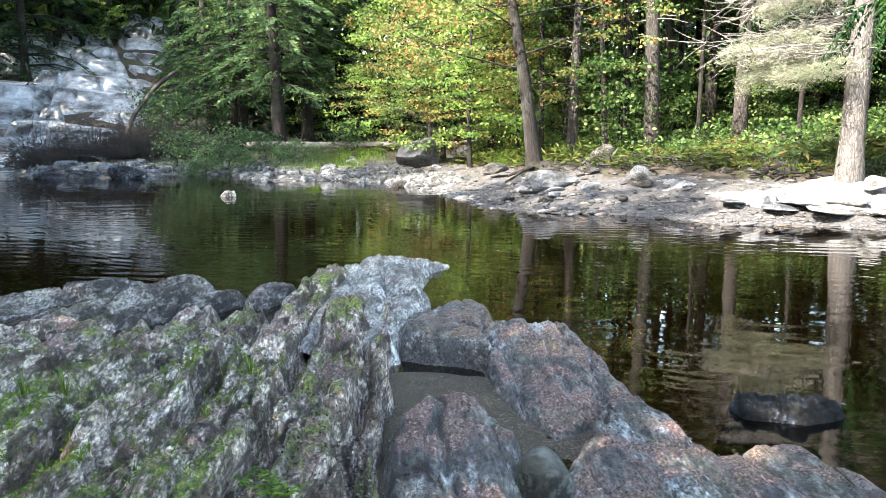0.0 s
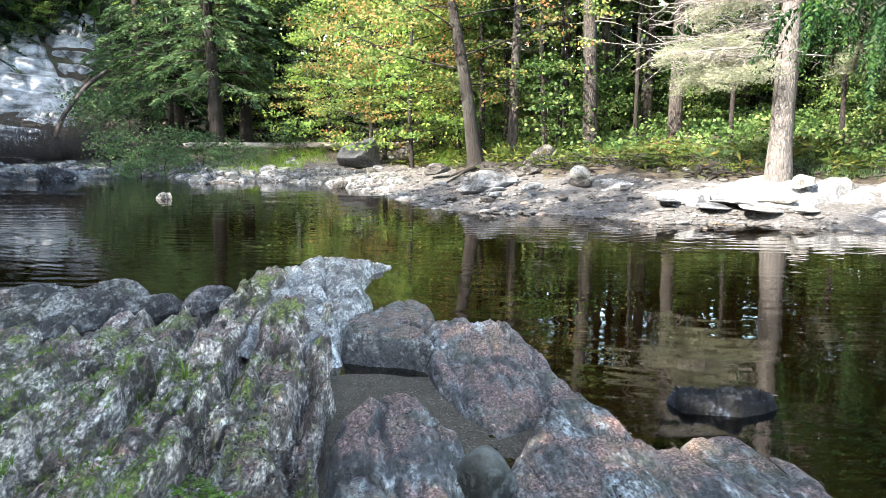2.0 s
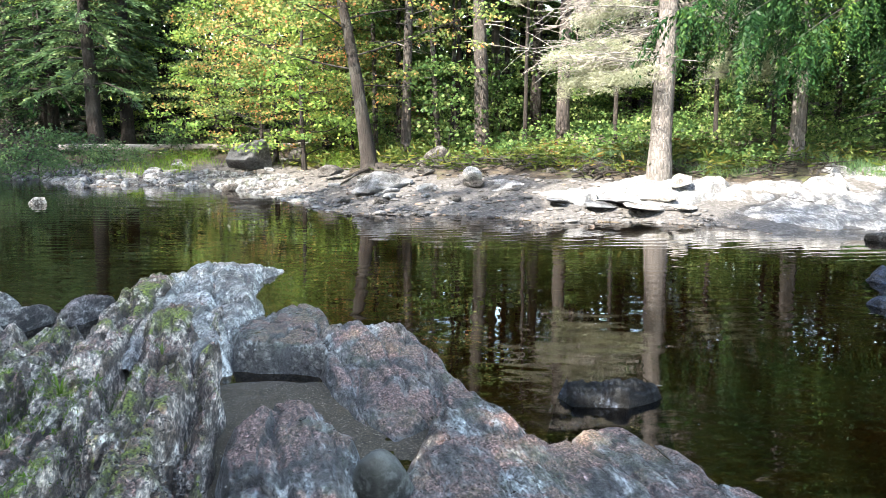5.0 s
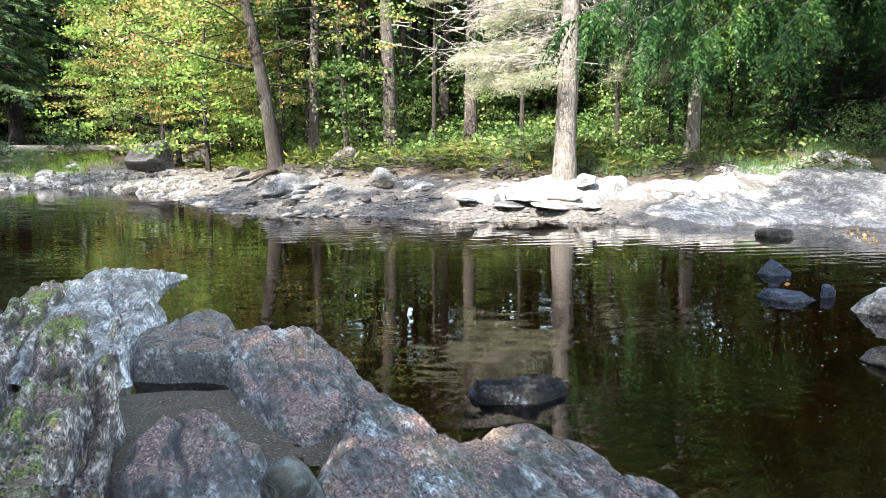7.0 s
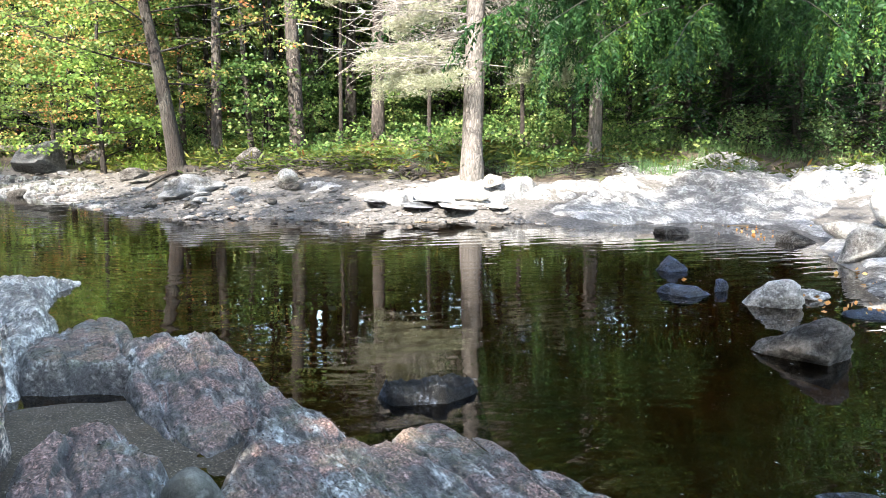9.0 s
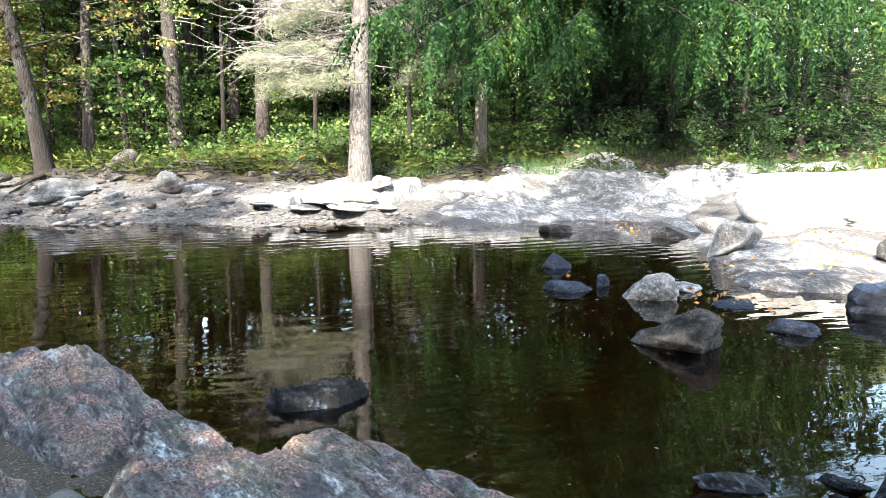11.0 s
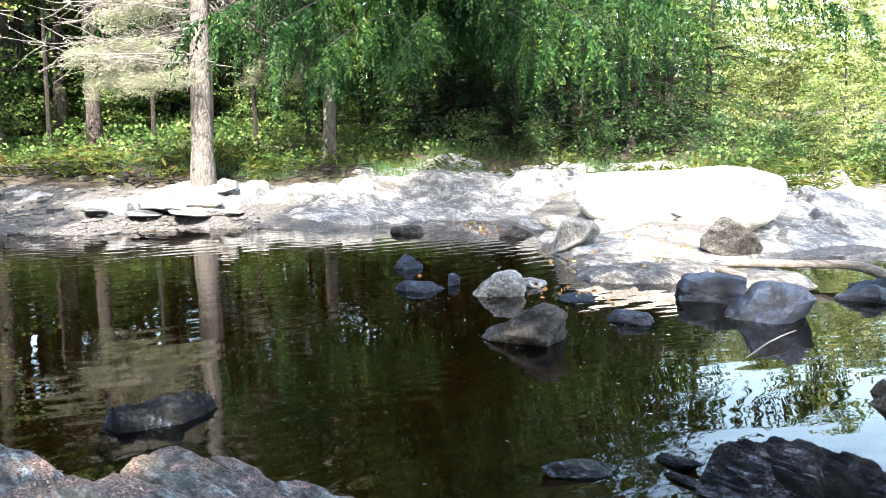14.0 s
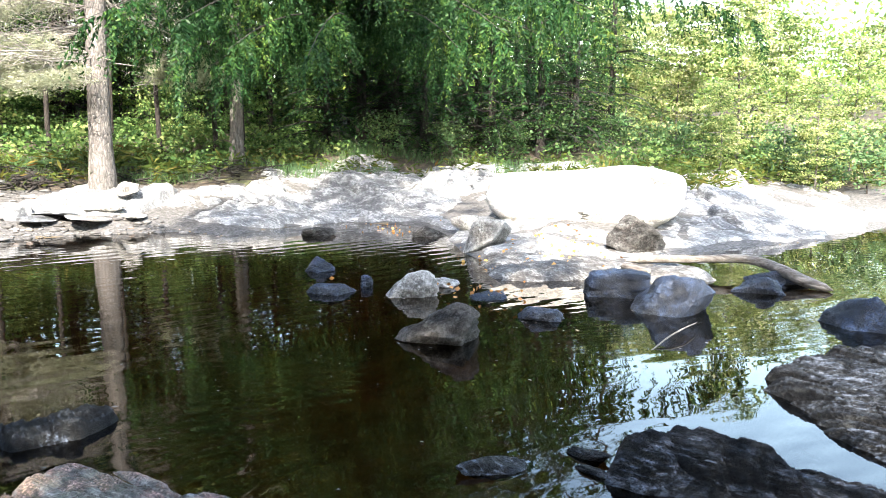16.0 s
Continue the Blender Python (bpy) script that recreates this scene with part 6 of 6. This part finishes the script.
limb("driftwood_limb", ((8.20, 3.86, 0.13), (8.42, 3.62, 0.15), (8.62, 3.20, 0.15), (8.76, 2.85, 0.19), (8.82, 2.58, 0.18), (8.60, 2.28, 0.14), (8.42, 2.02, 0.07), (8.36, 1.72, 0.02)), (0.034, 0.052, 0.044, 0.049, 0.053, 0.06, 0.062, 0.035), m_drift, "bleached crooked driftwood limb lying across the stones")
limb("driftwood_stub", ((7.62, 3.62, 0.16), (7.50, 3.45, 0.17), (7.42, 3.22, 0.16)), (0.03, 0.04, 0.035), m_drift, "short brown driftwood stub resting on a blue-grey boulder", "driftwood")
limb("driftwood_stick", ((6.05, 2.22, 0.05), (5.75, 2.2, 0.07), (5.5, 2.22, 0.05), (5.1, 2.25, -0.03)), (0.004, 0.006, 0.007, 0.006), m_palebark, "thin grey stick leaning into the water", "stick")
limb("stick", ((-0.98, 2.28, 0.36), (-0.85, 2.5, 0.37), (-0.78, 2.72, 0.38)), (0.003, 0.003, 0.002), m_drift, "pale dry stick lying over the ribs of rock", "stick", 6)
limb("fallen_trunk", ((-12.2, 29.5, 0.9), (-12.2, 30.6, 2.0), (-11.6, 31.6, 3.2), (-11.0, 32.4, 3.9)), (0.08, 0.09, 0.09, 0.07), m_bark, "grey leaning dead trunk against the far bank", "log")
limb("log", ((-7.5, 28.5, 0.95), (-4.0, 27.6, 0.95), (0.0, 27.2, 1.0), (1.6, 27.4, 1.1)), (0.13, 0.12, 0.11, 0.08), m_dead, "long weathered log lying at the back of the grass", "log")


def roots(x, y, n, reach, seed, label):
    """Exposed roots spreading from the foot of a tree over the bank."""
    rng = np.random.default_rng(seed)
    mass = tagged(new("root_mass"), label, "roots")
    mass.location = (x, y, 0)
    for i in range(n):
        a, L = math.radians(200 + 160 * rng.random()), reach * (0.5 + 0.7 * rng.random())
        t = np.linspace(0, 1, 7)
        px, py = math.cos(a) * L * t + 0.1 * np.sin(t * 7 + i), math.sin(a) * L * t + 0.1 * np.cos(t * 6 + i)
        pz = np.array([land_at(x + u, y + v) for u, v in zip(px, py)]) + 0.10 * (1 - t) + 0.05 * rng.random()
        part("root", mesh("root", *tube(np.stack([px, py, pz], 1), np.linspace(0.07, 0.015, 7), 6, rng, 0.1), m_darkbark, True), mass)


roots(2.35, 19.3, 9, 1.5, 3, "gnarled dark roots spreading from the leaning maple")
roots(4.6, 17.6, 8, 1.0, 4, "tangle of bare roots washed out of the bank")
roots(5.6, 16.4, 8, 0.9, 5, "tangle of dry roots above the rock shelf")
roots(6.6, 15.2, 7, 0.8, 6, "tangle of dry roots above the rock shelf")
roots(11.2, 14.6, 6, 0.8, 7, "dark roots at the foot of the grey pine")


def twig_wrack():
    """Dark dead twigs and root ends washed up along the foot of the bank."""
    rng = np.random.default_rng(63)
    wood = []
    while len(wood) < 420:
        az, d = radians(9 + 30 * rng.random()), 14.5 + 6 * rng.random()
        x, y = d * math.sin(az), d * math.cos(az)
        sd = float(shore_distance(np.array([x]), np.array([y]))[0])
        if not 2.6 < sd < 3.9 or vnoise(x * 0.8, y * 0.8, 0, 65) < 0.45:
            continue
        a, L = rng.random() * 6.28, 0.2 + 0.7 * rng.random() ** 2
        z = land_at(x, y) + 0.02 + 0.16 * rng.random() ** 2
        q = curved(x, y, z, x + math.cos(a) * L, y + math.sin(a) * L, z + rng.uniform(-0.08, 0.18), 5, 0.05, rng)
        wood.append(tube(q, np.linspace(0.010 + 0.014 * rng.random(), 0.004, 5), 4))
    return tagged(new("twig_wrack", mesh("twig_wrack", *join(*wood), m_darkbark)), "dark dead twigs and roots washed up below the ferns", "driftwood", kind="stuff")


twig_wrack()


def grass_field(name, label, area, n, tall, mat, seed, inner=0.9):
    """Fine standing grass over a stretch of the bank."""
    rng = np.random.default_rng(seed)
    (x0, x1), (y0, y1) = area
    x, y = rng.uniform(x0, x1, n), rng.uniform(y0, y1, n)
    d = shore_distance(x, y)
    ok = (d > inner) & (vnoise(x * 0.7, y * 0.7, 0, seed) > 0.38) & ~((np.abs(x + 0.6) < 1.9) & (y < 24.9))
    x, y = x[ok], y[ok]
    p = np.stack([x, y, land(x, y) - 0.02], 1)
    v, f = leaves(p, rng.standard_normal((len(x), 3)) * (0.35, 0.35, 0.1) + (0, 0, 1), tall * (0.5 + 0.7 * rng.random(len(x))), 0.035, rng)
    return tagged(new(name, mesh(name, v, f, mat)), label, "grass", kind="stuff")


grass_field("shore_grass", "pale green grass on the far gravel bar", ((-9, 2.5), (21.5, 27.5)), 15000, 0.34, m_grass, 71)
grass_field("dark_grass", "short dark green grass at the foot of the hemlocks", ((6.5, 15.5), (7.6, 17)), 30000, 0.30, m_cedar, 73, 2.9)
grass_field("bank_grass", "yellow-green grass behind the rock shelf", ((11.5, 17.5), (2, 8.6)), 5000, 0.40, m_fern, 72, 3.3)


def bare_bush(x, y, size, seed):
    rng = np.random.default_rng(seed)
    bush = tagged(new("bare_bush"), "leafless purple-grey bush at the foot of the rock face", "bush")
    bush.location = (x, y, land_at(x, y))
    wood = []
    for i in range(170):
        e = rng.standard_normal(3) * (1, 1, 0.55)
        e = e / np.linalg.norm(e) * size * (0.5 + 0.5 * rng.random())
        e[2] = abs(e[2]) + 0.1
        q = curved(0, 0, 0, *e, 5, 0.15, rng)
        wood.append(tube(q, np.linspace(0.012, 0.004, 5), 3))
        for _ in range(5):
            p0 = q[rng.integers(2, 5)]
            wood.append(tube(curved(*p0, *(p0 + rng.standard_normal(3) * 0.28), 3, 0.03, rng), np.linspace(0.006, 0.003, 3), 3))
    part("twig_tangle", mesh("twig_tangle", *join(*wood), m_bark), bush)["kind"] = "stuff"


for x, y, s, k in ((-13.6, 26.6, 1.7, 6), (-14.6, 28.0, 2.0, 7), (-13.2, 28.0, 1.9, 8), (-11.2, 27.8, 1.7, 1), (-12.8, 28.6, 1.9, 2), (-10.0, 28.6, 1.6, 3), (-12.0, 30.4, 1.9, 4), (-8.4, 28.6, 1.3, 5)):
    bare_bush(x, y, s, k)
bush = put(broadleaf(141, 1.6, 0.02, 1.1, 0.1, 1000, m_cedar, m_darkbark, "low dark green bush on the far bank", size=0.10), -15.5, 27.5)
for az, d, s in ((-13, 27.5, 0.8), (-17, 27, 0.7), (-14.5, 26.3, 0.55), (-12, 26.2, 0.5), (-18, 26.5, 0.5), (-9.5, 25.6, 0.45), (-19, 28, 0.9), (-11, 27, 0.6), (-7, 27.5, 0.7), (-19.5, 33, 1.3), (-17.5, 35, 1.4), (-20.5, 36, 1.3), (52, 20, 0.6), (56, 19.5, 0.6), (60, 20, 0.8), (64, 20.5, 0.7), (68, 20, 0.7), (47, 20, 0.7), (75, 20, 0.8), (80, 19, 0.9)):
    tagged(more(bush, az, d, az * 37, s), group="bushes on the far bank")
